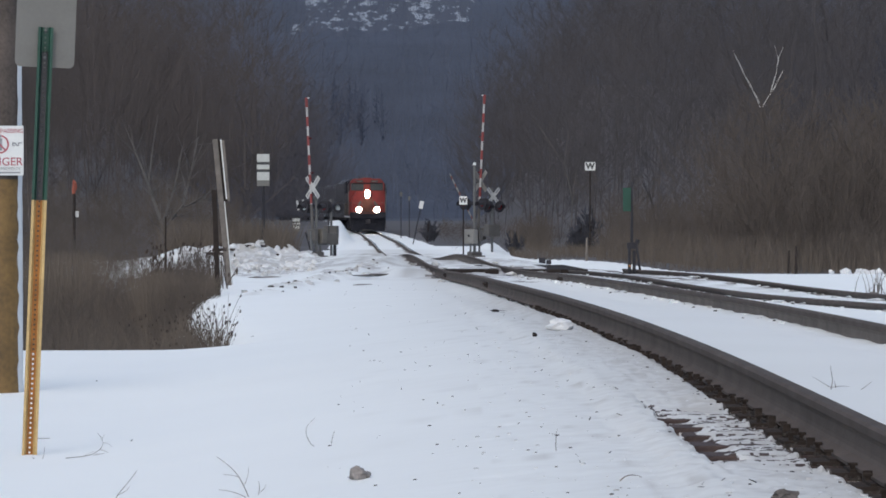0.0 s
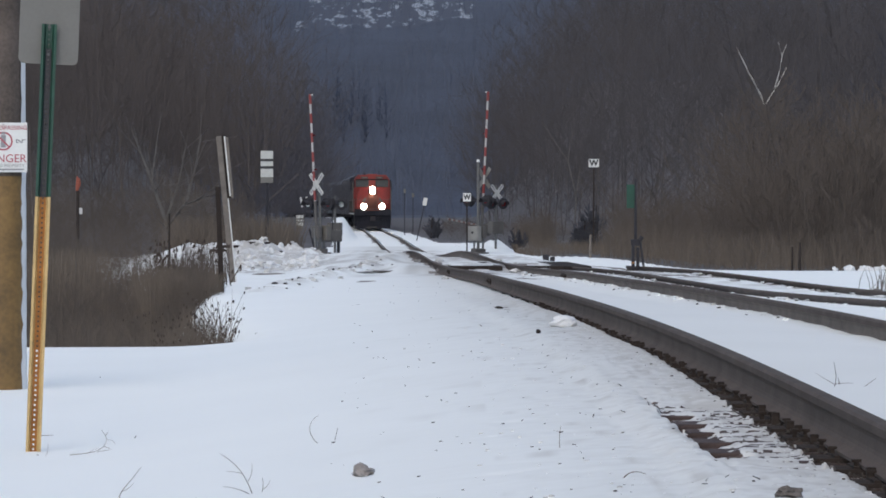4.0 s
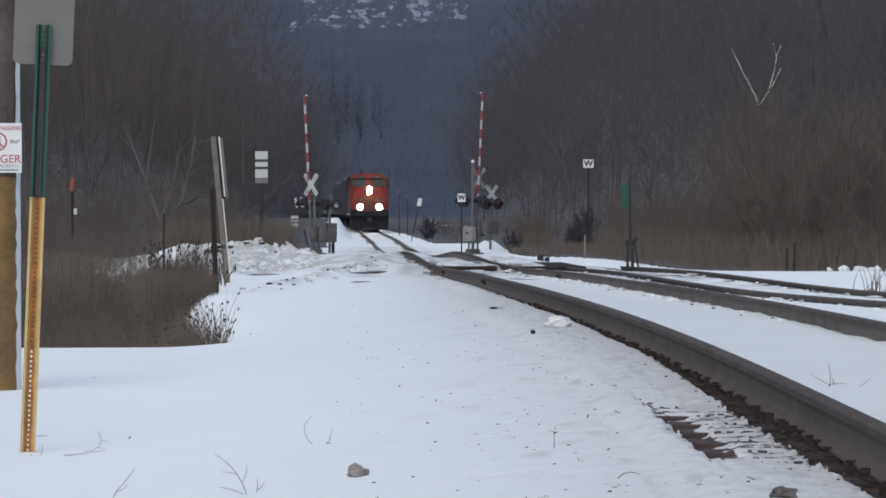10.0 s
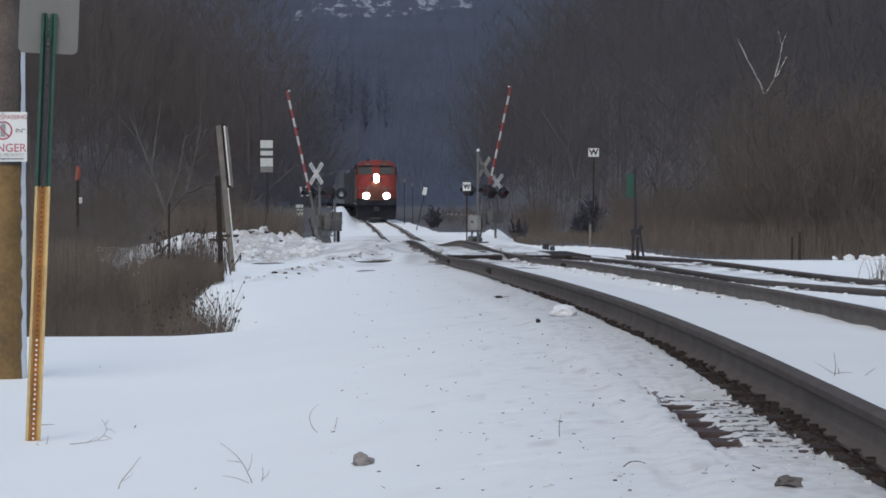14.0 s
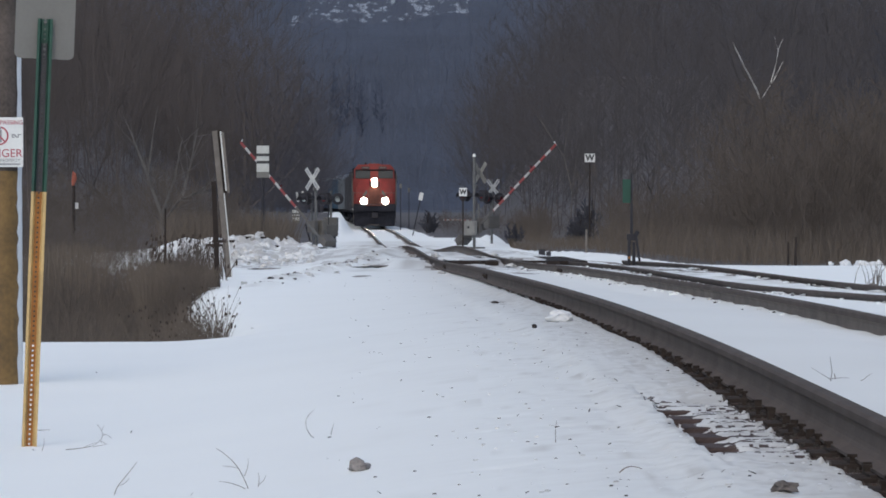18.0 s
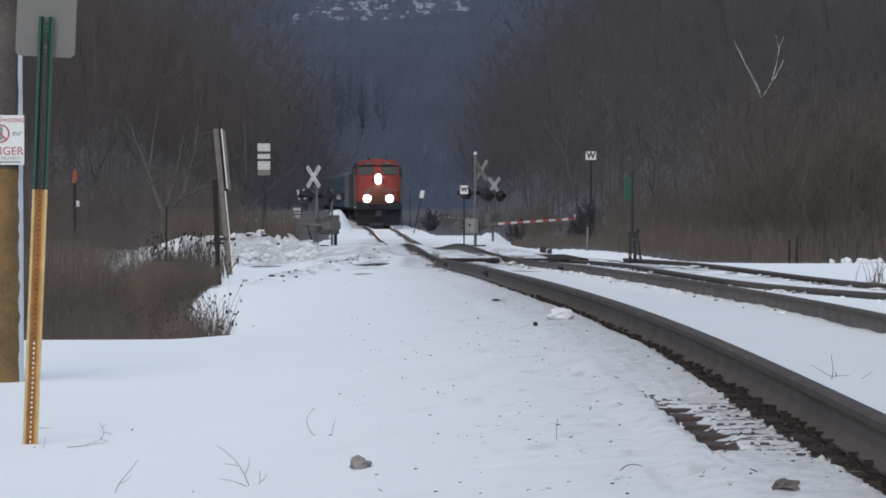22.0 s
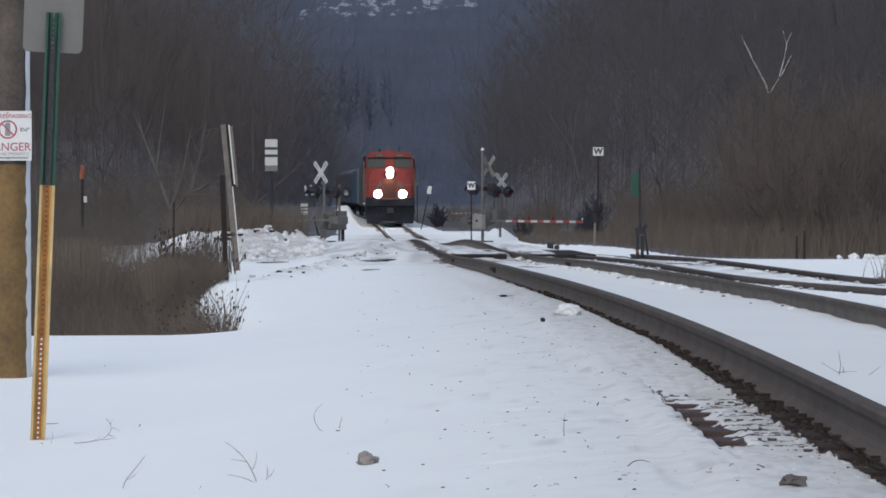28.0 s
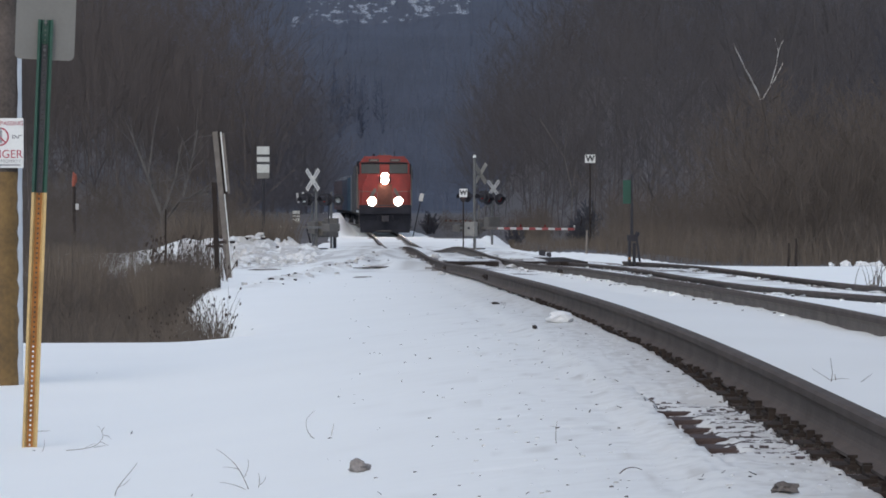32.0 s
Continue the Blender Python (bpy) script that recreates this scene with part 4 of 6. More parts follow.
weed(1.85, 15.5, [([(0, 0, 0), (0.012, 0, 0.05), (0.004, 0, 0.09), (0.0, 0, 0.125)], 1.0), ([(0, 0, 0.02), (-0.05, 0, 0.05), (-0.09, 0, 0.075)], 0.7), ([(0, 0, 0.02), (0.05, 0, 0.03), (0.09, 0, 0.025)], 0.7), ([(0.025, 0, 0.02), (0.02, 0, 0.05)], 1.1), ([(0.12, 0, -0.01), (0.16, 0, 0.02), (0.20, 0, 0.05)], 0.9)], "dead weed between the rails")
weed(0.454, 13.0, [([(0, 0, 0), (-0.006, 0, 0.05), (0.004, 0, 0.10)], 0.9), ([(0, 0, 0.0), (0.03, 0, 0.005), (0.07, 0, 0.015)], 0.5), ([(0.0, 0, 0.075), (-0.03, 0, 0.08)], 0.5)], "single forked weed stem in the snow")
weed(0.673, 11.52, [([(-0.05, 0, 0.0), (-0.02, 0, 0.045), (0.035, 0, 0.02)], 1.3)], "bent broken twig on the snow")
weed(-2.92, 23.0, [([(0, 0, 0), (-0.03, 0, 0.4), (0.03, 0, 0.8), (-0.02, 0, 1.2), (-0.035, 0, 1.85)], 1.1), ([(0.02, 0, 0.75), (0.05, 0, 0.9), (0.03, 0, 1.05)], 0.8), ([(-0.02, 0, 1.2), (0.02, 0, 1.35), (0.015, 0, 1.5)], 0.7)], "tall thin dead vine beside the pole")
weed(-2.16, 17.6, [([(-0.09, 0, 0.03), (-0.03, 0, 0.028), (0.03, 0, 0.032)], 1.2)], "short straight twig beside the sign post")


def debris():
    """Scattered bark bits, straw and crumbs on the snow."""
    rng = np.random.default_rng(5)
    n = 95
    y = 11.0 + 45 * rng.random(n) ** 2.2
    x = np.where(rng.random(n) < 0.7, track_x(y) - GAUGE_HALF - 0.45 - 1.6 * rng.random(n) ** 1.4, -3.2 + 4.5 * rng.random(n))
    z = ground_z(x, y)
    a = rng.random(n) * 6.28
    ln = 0.004 + 0.013 * rng.random(n) ** 2
    r = 0.0014 + 0.0022 * rng.random(n)
    dx, dy = np.cos(a) * ln, np.sin(a) * ln
    up = rng.random(n) * 0.012
    segs = np.stack([x - dx, y - dy, z + 0.002, x + dx, y + dy, z + 0.004 + up, r, r * 0.6], -1)
    tagged(tubes("debris", segs, DARK_WOOD), "dark crumbs of bark and straw scattered on snow", "debris", kind="stuff")


debris()


# ---- middle distance ----
def leaning_posts():
    x, y = -3.6, 52.0
    dark = thing("dark_post", pose(x, y, gz(x, y) - 0.05, 0, -2.0, 0), "slim dark upright post at the edge of the bank", "post")
    part("shaft", boxes((-0.04, -0.04, -0.3, 0.04, 0.04, 1.74), bevel=0.006), DARK_WOOD, dark)
    x, y = -4.13, 63.0
    top = thing("leaning_post", pose(x, y, gz(x, y) - 0.05, 0, -5.5, 4), "silvered wooden post leaning, with white strips on its edge", "post")
    part("shaft", boxes((-0.065, -0.06, -0.3, 0.04, 0.06, 2.9), bevel=0.015), GREY_WOOD, top)
    part("reflective_strip", boxes((0.044, -0.055, 0.05, 0.064, 0.01, 1.68), bevel=0.003), WHITE, top, "narrow white strip")
    part("reflective_strip", boxes((0.085, -0.075, 1.72, 0.112, -0.02, 2.88), bevel=0.003), WHITE, top, "narrow white strip")
    part("batten", boxes((0.117, -0.06, 1.68, 0.165, 0.04, 2.86), bevel=0.006), GREY_WOOD, top, "dark-edged batten")
    part("backing", boxes((0.043, -0.015, 1.68, 0.115, 0.04, 2.9)), DARK_WOOD, top)


leaning_posts()


def switch_stand():
    x, y = 3.96 + 0.05, 69.0
    top = thing("switch_stand", pose(x, y, gz(x, y) - 0.05), "dark switch stand with a green target beside the track", "switch stand")
    part("base_plate", boxes((-0.2, -0.2, 0.0, 0.2, 0.2, 0.06), bevel=0.01), PLATE, top)
    part("housing", boxes((-0.08, -0.1, 0.06, -0.02, 0.1, 0.62), (0.02, -0.1, 0.06, 0.08, 0.1, 0.55), (-0.1, -0.08, 0.58, 0.10, 0.08, 0.72), bevel=0.015), DARK_STEEL, top)
    part("lever", rods(((0.09, -0.08, 0.7), (0.17, -0.1, 0.12), 0.025), ((0.09, -0.08, 0.7), (0.13, -0.08, 0.78), 0.045)), DARK_STEEL, top)
    part("lock_band", boxes((-0.075, -0.115, 0.20, -0.03, -0.105, 0.24)), YELLOW_DEEP, top)
    part("mast", rods(((0, 0, 0.7), (0, 0, 2.0), 0.034, 0.018)), DARK_STEEL, top)
    part("target", boxes((-0.19, -0.006, 1.38, -0.02, 0.006, 1.88), bevel=0.002), mat("green_target", (0.006, 0.055, 0.036), 0.5, vary=0.2, scale=6, bump=0.05), top, "bright green target blade")
    part("target_edge", boxes((0.0, -0.12, 1.40, 0.008, 0.12, 1.7), bevel=0.002), DARK_STEEL, top, "dark target blade seen edge on")
    return top


switch_stand()


def whistle_sign(x, y, zc, w, h, post_label, size):
    g = gz(x, y)
    top = thing("whistle_sign", pose(x, y, g - 0.05), post_label, "sign")
    part("post", rods(((0, 0.03, -0.2), (0, 0.03, zc - g + h * 0.4), 0.03)), DARK_WOOD, top)
    part("plate", boxes((-w / 2, -0.01, zc - g - h / 2, w / 2, 0.0, zc - g + h / 2), bevel=0.003), WHITE, top)
    lettering("W", size * 0.85, BLACK_PRINT, top, pose(0, -0.013, zc - g, 90), bold=0.016)
    return top


whistle_sign(6.34, 140.0, 2.57, 0.45, 0.36, "white whistle board lettered W on a thin grey post", 0.42)
whistle_sign(0.875, 140.0, 1.10, 0.34, 0.36, "small white whistle board lettered W near the crossing", 0.32)


def mile_board(x, y, z_top, w, h):
    g = gz(x, y)
    top = thing("striped_board", pose(x, y, g - 0.05), "white board with two black bands on a dark post", "sign")
    zt = z_top - g
    part("post", rods(((0, 0.07, -0.3), (0, 0.07, zt - 0.1), 0.055)), DARK_STEEL, top)
    part("plate", boxes((-w / 2, -0.012, zt - h, w / 2, 0.0, zt), bevel=0.004), BOARD_WHITE, top)
    for a in (0.245, 0.475):
        part("band", boxes((-w / 2, -0.018, zt - h * (a + 0.085), w / 2, -0.0145, zt - h * a)), BLACK_PRINT, top)
    part("lower_panel", boxes((-w / 2, -0.017, zt - h, w / 2, -0.0145, zt - h * 0.82)), SIGN_BACK, top)
    return top


mile_board(-6.75, 122.0, 2.83, 0.47, 1.20)
mile_board(-8.86, 196.0, 0.05, 0.44, 0.784)


def stakes():
    for x, y, h, r, m, lab in ((4.62, 104.5, 0.75, 0.045, GREY_WOOD, "short pale stake at the edge of the snow"), (8.93, 82.2, 0.72, 0.04, DARK_WOOD, "dark stake in the brush"), (8.76, 82.4, 0.6, 0.03, DARK_WOOD, "dark stake in the brush"),
                               (-5.9, 69.0, 1.9, 0.022, DARK_WOOD, "thin dark stake in the reeds")):
        ob = part("stake", rods(((0, 0, -0.3), (0.01, 0, h), r, r * 0.8)), m)
        ob.matrix_basis = pose(x, y, gz(x, y))
        tagged(ob, lab, "stake")
    x, y = -13.4, 118.0
    top = thing("marker_post", pose(x, y, gz(x, y) - 0.05), "dark marker post with a ragged orange top", "marker post")
    part("shaft", rods(((0, 0, -0.2), (0, 0, 2.75), 0.06)), DARK_WOOD, top)
    part("orange_cap", lump(0.10, 0.7, 0.6, 2.4, 4.4, rough=1.0), ORANGE, top, "ragged orange plastic cap", at=pose(0, 0, 2.98))
    part("white_tag", boxes((0.05, -0.02, 1.9, 0.17, 0.0, 2.12), bevel=0.01), ARM_WHITE, top)
    x, y = 3.42, 111.6
    top = thing("relay_box", pose(x, y, gz(x, y) - 0.03), "small black box half buried in snow", "relay box")
    part("case", boxes((-0.12, -0.15, 0.0, 0.1, 0.15, 0.26), bevel=0.02), DARK_STEEL, top)
    part("cover", boxes((0.13, -0.12, 0.0, 0.3, 0.1, 0.18), bevel=0.04), DARK_STEEL, top)


stakes()


# ---- level crossing gates ----
def signal_head(parent, x, z, face, lens=LENS_RED):
    """A round flashing lamp with its black background disc and hood, facing +y or -y."""
    s = 1 if face > 0 else -1
    ob = part("signal_head", rods(((x, 0.10 * s, z), (x, 0.13 * s, z), 0.26), ((x, 0.0, z), (x, 0.11 * s, z), 0.15), sides=24), DARK_STEEL, parent, "black round background disc")
    bm = bmesh.new()
    bmesh.ops.create_uvsphere(bm, u_segments=16, v_segments=8, radius=0.13)
    for v in bm.verts:
        v.co = Vector((v.co.x + x, v.co.y * 0.35 + 0.13 * s, v.co.z + z))
    # A pale lens has the reflection on its glass put into its colour.
    part("lens", bm, lens, ob, "dull red lens" if lens is LENS_RED else "lens coloured pale for the reflection on its glass", smooth=True)
    bm = bmesh.new()
    lo, hi = [], []
    for k in range(13):
        a = math.radians(-20 + k * 220 / 12)
        lo.append(bm.verts.new((x + 0.145 * math.cos(a), 0.12 * s, z + 0.145 * math.sin(a))))
        hi.append(bm.verts.new((x + 0.15 * math.cos(a), 0.40 * s, z + 0.15 * math.sin(a) - 0.02)))
    for k in range(12):
        bm.faces.new((lo[k], lo[k + 1], hi[k + 1], hi[k]))
    part("hood", bm, DARK_STEEL, ob)
    return ob


def crossbuck(parent, z, y, w=1.16, bw=0.2, paint=None):
    top = part("crossbuck", rods(((0, y - 0.06, z - 0.1), (0, y - 0.06, z + 0.1), 0.05), ((0, 0.0, z), (0, y - 0.02, z), 0.025)), MAST, parent, "weathered white crossed boards")
    for k, a in enumerate((48, -48)):
        b = part("blade", boxes((-w / 2, y - 0.006 + 0.014 * k, -bw / 2, w / 2, y + 0.006 + 0.014 * k, bw / 2), bevel=0.003), paint or ARM_WHITE, top, at=pose(0, 0, z, 0, a, 0))
        for q in (-0.36, 0.36):
            part("text_bar", boxes((q - 0.16, y + 0.0075 + 0.014 * k, -0.035, q + 0.16, y + 0.0105 + 0.014 * k, 0.035)), GREY_PRINT, top, at=pose(0, 0, z, 0, a, 0))
        part("blade_back", boxes((-w / 2, y - 0.011 + 0.014 * k - 0.012, -bw / 2, w / 2, y - 0.0095 + 0.014 * k - 0.012, bw / 2)), SIGN_BACK, top, at=pose(0, 0, z, 0, a, 0)) if k == 0 else None
    return top


def gate(x, y, turn, mast_h, buck_z, lamp_z, pivot_z, length, label, buck_y):
    g = gz(x, y)
    top = thing("crossing_gate", pose(x, y, g - 0.05, 0, 0, turn), label, "crossing gate", "gates of the level crossing")
    part("foundation", boxes((-0.35, -0.35, -0.2, 0.35, 0.35, 0.12), bevel=0.03), LOCO_GREY, top)
    part("mast", rods(((0, 0, 0.1), (0, 0, mast_h), 0.065), sides=12), MAST, top, smooth=False)
    part("finial", rods(((0, 0, mast_h), (0, 0, mast_h + 0.12), 0.085, 0.05), sides=12), WHITE if x > 0 else MAST, top)
    crossbuck(top, buck_z, buck_y, paint=MAST_PALE if x > 0 else None)
    part("lamp_bar", rods(((-0.85, 0, lamp_z), (0.85, 0, lamp_z), 0.035)), DARK_STEEL, top)
    for sx in (-0.62, 0.62):
        signal_head(top, sx, lamp_z, 1, LENS_WHITE if x < 0 and sx > 0 else LENS_RED)
        signal_head(top, sx, lamp_z, -1)
    part("bell", rods(((0, 0.0, lamp_z + 0.42), (0, 0.14, lamp_z + 0.42), 0.12, 0.06), sides=16), MAST, top)
    mech = part("mechanism_box", boxes((-0.32, -0.34, pivot_z - 0.36, 0.30, -0.06, pivot_z + 0.28), bevel=0.04), CASE_TAN if x < 0 else MAST_PALE, top, "weathered steel gate mechanism case")
    part("cover_latch", boxes((-0.06, -0.36, pivot_z - 0.05, 0.06, -0.34, pivot_z + 0.05), bevel=0.005), DARK_STEEL, mech)
    part("junction_box", boxes((-0.22, 0.08, 0.75, 0.22, 0.3, 1.25), bevel=0.02), LOCO_GREY, top)
    arm = part("arm", boxes((1.2, -0.02, -0.05, length, 0.02, 0.05), bevel=0.004), ARM_WHITE, top, "red and white striped gate arm")
    step, a, k = 0.41, length, 0
    while a > 1.25:
        if k % 2 == 0:
            part("stripe", boxes((max(a - step, 1.2), -0.025, -0.053, a, 0.025, 0.053)), RED_STRIPE, arm, "red stripe")
        a -= step
        k += 1
    part("arm_lamp", boxes((length - 0.06, -0.03, 0.07, length, 0.03, 0.17), bevel=0.015), LENS_WHITE, arm)
    for q in (0.45, 0.7):
        part("arm_lamp", rods(((length * q, 0, 0.065), (length * q, 0, 0.18), 0.035)), LENS_RED, arm)
    part("arm_bracket", boxes((0.05, -0.03, -0.06, 1.3, 0.03, 0.06), bevel=0.006), LOCO_GREY, arm, "dull grey arm bracket")
    for sy in (-0.42, 0.10):
        part("counterweight_arm", boxes((-1.05, sy, -0.05, 0.15, sy + 0.04, 0.05), bevel=0.008), MAST, arm)
    part("counterweight", boxes((-1.2, -0.46, -0.16, -0.72, 0.16, 0.16), bevel=0.03), LOCO_GREY, arm, "heavy grey counterweight")
    arm.matrix_basis = pose(0, 0.2, pivot_z, 0, -86, 0)
    return arm


def side_lamps(x, y, turn):
    """A pair of lamp backgrounds turned almost edge on, and a small white box, beside the gate."""
    top = thing("side_signal", pose(x, y, gz(x, y) - 0.05, 0, 0, turn), "pair of hooded lamps seen edge on with pale rims", "crossing signal")
    part("post", rods(((0, 0, -0.1), (0, 0, 2.45), 0.045)), MAST, top)
    for sx in (-0.32, -0.07):
        part("rim", boxes((sx - 0.045, -0.2, 1.62, sx + 0.045, -0.17, 2.05), bevel=0.012), ARM_WHITE, top, "pale rim of a lamp background", at=pose(0, 0, 0.5, 0, -9, 0))
        part("hood", boxes((sx + 0.06, -0.19, 1.72, sx + 0.2, 0.0, 2.0), bevel=0.03), DARK_STEEL, top, at=pose(0, 0, 0.5, 0, -9, 0))
    return top


def far_gate():
    """A further gate whose arm comes down first; it points away along the line."""
    x, y = 2.1, 190.0
    top = thing("crossing_gate", pose(x, y, gz(x, y) - 0.05, 0, 0, 110.4), "distant crossing gate with a striped arm pointing away", "crossing gate", "gates of the level crossing")
    part("mast", rods(((0, 0, -0.1), (0, 0, 1.9), 0.06)), MAST, top)
    part("mechanism_box", boxes((-0.3, -0.35, 0.35, 0.3, -0.07, 1.0), bevel=0.04), LOCO_GREY, top)
    arm = part("arm", boxes((0.6, -0.02, -0.045, 5.6, 0.02, 0.045), bevel=0.004), MAST_PALE, top, "red and white striped gate arm")
    for k in range(6):
        part("stripe", boxes((5.35 - 0.82 * k - 0.3, -0.025, -0.049, 5.35 - 0.82 * k, 0.025, 0.049)), LOCO_GRIME, arm, "red stripe")
    part("counterweight", boxes((-0.9, -0.3, -0.15, -0.45, 0.3, 0.15), bevel=0.03), LOCO_GREY, arm)
    part("arm_bracket", boxes((-0.5, -0.04, -0.05, 0.7, 0.04, 0.05)), LOCO_GREY, arm)
    arm.matrix_basis = pose(0, 0.1, 0.97 - gz(x, y) - 1.5, 0, -36, 0)
    return arm, 0.97 - gz(x, y) - 1.5


LEFT_D, RIGHT_D = 138.0, 144.0
arm_left = gate(-5.38, LEFT_D, 135, 3.36, 3.02, 2.18, 1.0, 5.85, "crossing gate with weathered crossbuck and striped arm", 0.2)
arm_right = gate(1.40, RIGHT_D, -49, 4.12, 3.42, 2.40, 1.0, 6.25, "crossing gate with tall mast, seen from behind its crossbuck", 0.34)
arm_far, far_pivot = far_gate()
side_lamps(-5.6, 139.0, 0)


def road_signal(x, y, turn, h, buck_z, lamp_z, label, buck=True):
    """A second, shorter crossing signal without an arm."""
    top = thing("crossing_signal", pose(x, y, gz(x, y) - 0.05, 0, 0, turn), label, "crossing signal")
    part("mast", rods(((0, 0, -0.1), (0, 0, h), 0.055), sides=12), MAST, top)
    if buck:
        crossbuck(top, buck_z, 0.1, 0.95, 0.17)
    part("lamp_bar", rods(((-0.35, 0, lamp_z), (0.35, 0, lamp_z), 0.03)), DARK_STEEL, top)
    for sx in (-0.33, 0.33):
        signal_head(top, sx, lamp_z, 1, LENS_WHITE if x < 0 else LENS_RED)
    part("case", boxes((-0.3, -0.2, 0.8, 0.32, 0.2, 1.35), bevel=0.03), LOCO_GREY, top)
    return top


road_signal(2.22, 147.0, 215, 3.0, 2.62, 2.15, "smaller crossing signal with a narrow crossbuck")
road_signal(-4.85, 141.0, 170, 2.5, 1.5, 2.15, "short crossing signal with round hooded lamps", False)


def equipment():
    x, y = -5.05, 139.5
    top = thing("signal_case", pose(x, y, gz(x, y) - 0.05, 0, 0, 20), "low grey signal case on legs beside the gate", "signal case")
    part("body", boxes((-0.5, -0.3, 0.55, 0.5, 0.3, 1.05), bevel=0.03), LOCO_GREY, top)
    part("door", boxes((-0.44, -0.32, 0.6, 0.44, -0.30, 1.0), bevel=0.006), LOCO_GREY, top)
    for sx in (-0.42, 0.42):
        part("leg", boxes((sx - 0.05, -0.08, -0.2, sx + 0.05, 0.08, 0.55)), DARK_STEEL, top)
    part("white_box", boxes((0.0, -0.25, 1.98, 0.2, -0.1, 2.16), bevel=0.02), WHITE, top)
    part("riser", rods(((0.1, -0.17, 1.0), (0.1, -0.17, 1.99), 0.025)), DARK_STEEL, top)
    part("stay", rods(((-0.95, -0.2, 1.1), (-0.62, -0.2, -0.1), 0.04)), DARK_STEEL, top)
    for x, y, z, lean, w in ((-1.75, 190.0, 0.87, 12, 0.12), (-3.0, 232.0, 1.55, 0, 0.08), (-2.45, 236.0, 1.25, 0, 0.08)):
        g = gz(x, y)
        post = thing("trackside_marker", pose(x, y, g, 0, lean, 0), "slim trackside marker with a small white plate", "marker", "trackside markers")
        part("shaft", rods(((0, 0, -0.2), (0, 0, z - g), 0.03)), DARK_STEEL, post)
        part("plate", boxes((-w, -0.05, z - g - w * 1.9, w, -0.032, z - g + w * 1.9), bevel=0.02), WHITE if w > 0.1 else SIGN_BACK, post)


equipment()


def road_bits():
    """Dark clods and a wheel rut of bare earth where the road meets the line."""
    rng = random.Random(12)
    for k in range(42):
        t = rng.random()
        y = 50 + 34 * t + rng.uniform(-1.0, 1.0)
        x = -2.84 + 1.12 * t + rng.gauss(0, 0.07)
        r = rng.uniform(0.008, 0.028)
        place_lump("clod", x, y, r, rng.uniform(1, 2), 1.0, 0.8, k * 0.77, DARK_WOOD if rng.random() < 0.35 else SNOW_DIRTY, "dirty clod of snow and earth thrown up by the plough", "clod", 0.3, "clods along the plough ridge")
    for k in range(170):
        y = rng.uniform(84, 113)
        x = y * rng.uniform(-0.077, -0.039)
        r = rng.uniform(0.025, 0.08) * (0.6 if k % 5 == 4 else 1)
        place_lump("snow_block", x, y, r, rng.uniform(0.8, 1.4), 1.0, rng.uniform(0.6, 1.0), k * 1.11, (SNOW_DIRTY, SNOW_GREY, SNOW_DIRTY, SNOW_DIRTY, GRIT)[k % 5], "rough block of ploughed snow", "snow block", 0.62, "blocks of the ploughed bank", 0.9)
    for k in range(90):
        y = rng.uniform(88, 112)
        x = y * rng.uniform(-0.076, -0.041)
        r = rng.uniform(0.06, 0.14)
        place_lump("snow_block", x, y, r, rng.uniform(0.8, 1.3), 0.9, rng.uniform(0.7, 1.0), k * 1.37, (SNOW_GREY, SNOW_DIRTY, SNOW_GREY)[k % 3], "large broken block of ploughed snow", "snow block", 0.72, "blocks of the ploughed bank", 0.8)
    for x, y, w, seed in ((-1.25, 70.0, 0.42, 2.2), (-1.42, 57.5, 0.2, 3.1), (-4.3, 80.0, 0.35, 7.0)):
        place_lump("slush_patch", x, y, w * 0.5, 1.6, 3.0, 0.12, seed, SLUSH, "dark slush showing through the snow at the crossing", "slush patch", 0.6, rough=0.9)
    for x, y, ln, a in ((-7.7, 107.4, 1.0, 8), (-7.0, 107.0, 0.9, -14), (-6.3, 107.6, 0.9, 12), (-5.7, 107.0, 0.6, -8)):
        ob = part("log", rods(((-ln / 2, 0, 0), (ln / 2, 0, 0.05), 0.05, 0.035), sides=10), DARK_WOOD)
        ob.matrix_basis = pose(x, y, gz(x, y) + 0.12, 0, 3, a)
        tagged(ob, "dark snow-dusted log on the ploughed bank", "log", "logs on the bank")
    for k in range(22):
        x = rng.uniform(9.7, 11.8)
        y = float(brush_edge(x)) - 0.6 + rng.uniform(-1.2, 1.2)
        place_lump("snow_clod", x, y, rng.uniform(0.03, 0.085), 1.0, 1.0, 1.0, k * 0.9, SNOW_GREY, "lump of snow at the brush edge", "snow clod", 0.5, "snow lumps by the brush", 0.8)
    for k in range(14):
        y = rng.uniform(56, 88)
        x = float(track_x(y)) + rng.choice((-0.95, -0.55, 0.5, 0.95)) + rng.uniform(-0.1, 0.1)
        place_lump("snow_clod", x, y, rng.uniform(0.03, 0.06), 1.4, 2.0, 0.7, k * 2.3, SNOW_DIRTY, "soiled lump of snow against the running rail", "snow clod", 0.3, "snow lumps on the running line", 0.8)
    for k in range(16):
        y = rng.uniform(38, 60)
        x = float(siding_x(y)) + rng.choice((-0.75, 0.75)) + rng.uniform(-0.25, 0.05)
        place_lump("snow_clod", x, y, rng.uniform(0.025, 0.05), 2.4, 1.5, 0.5, k * 1.9, SNOW_GREY, "lump of snow against the rail", "snow clod", 0.4, "snow lumps on the side track", 0.8)


road_bits()


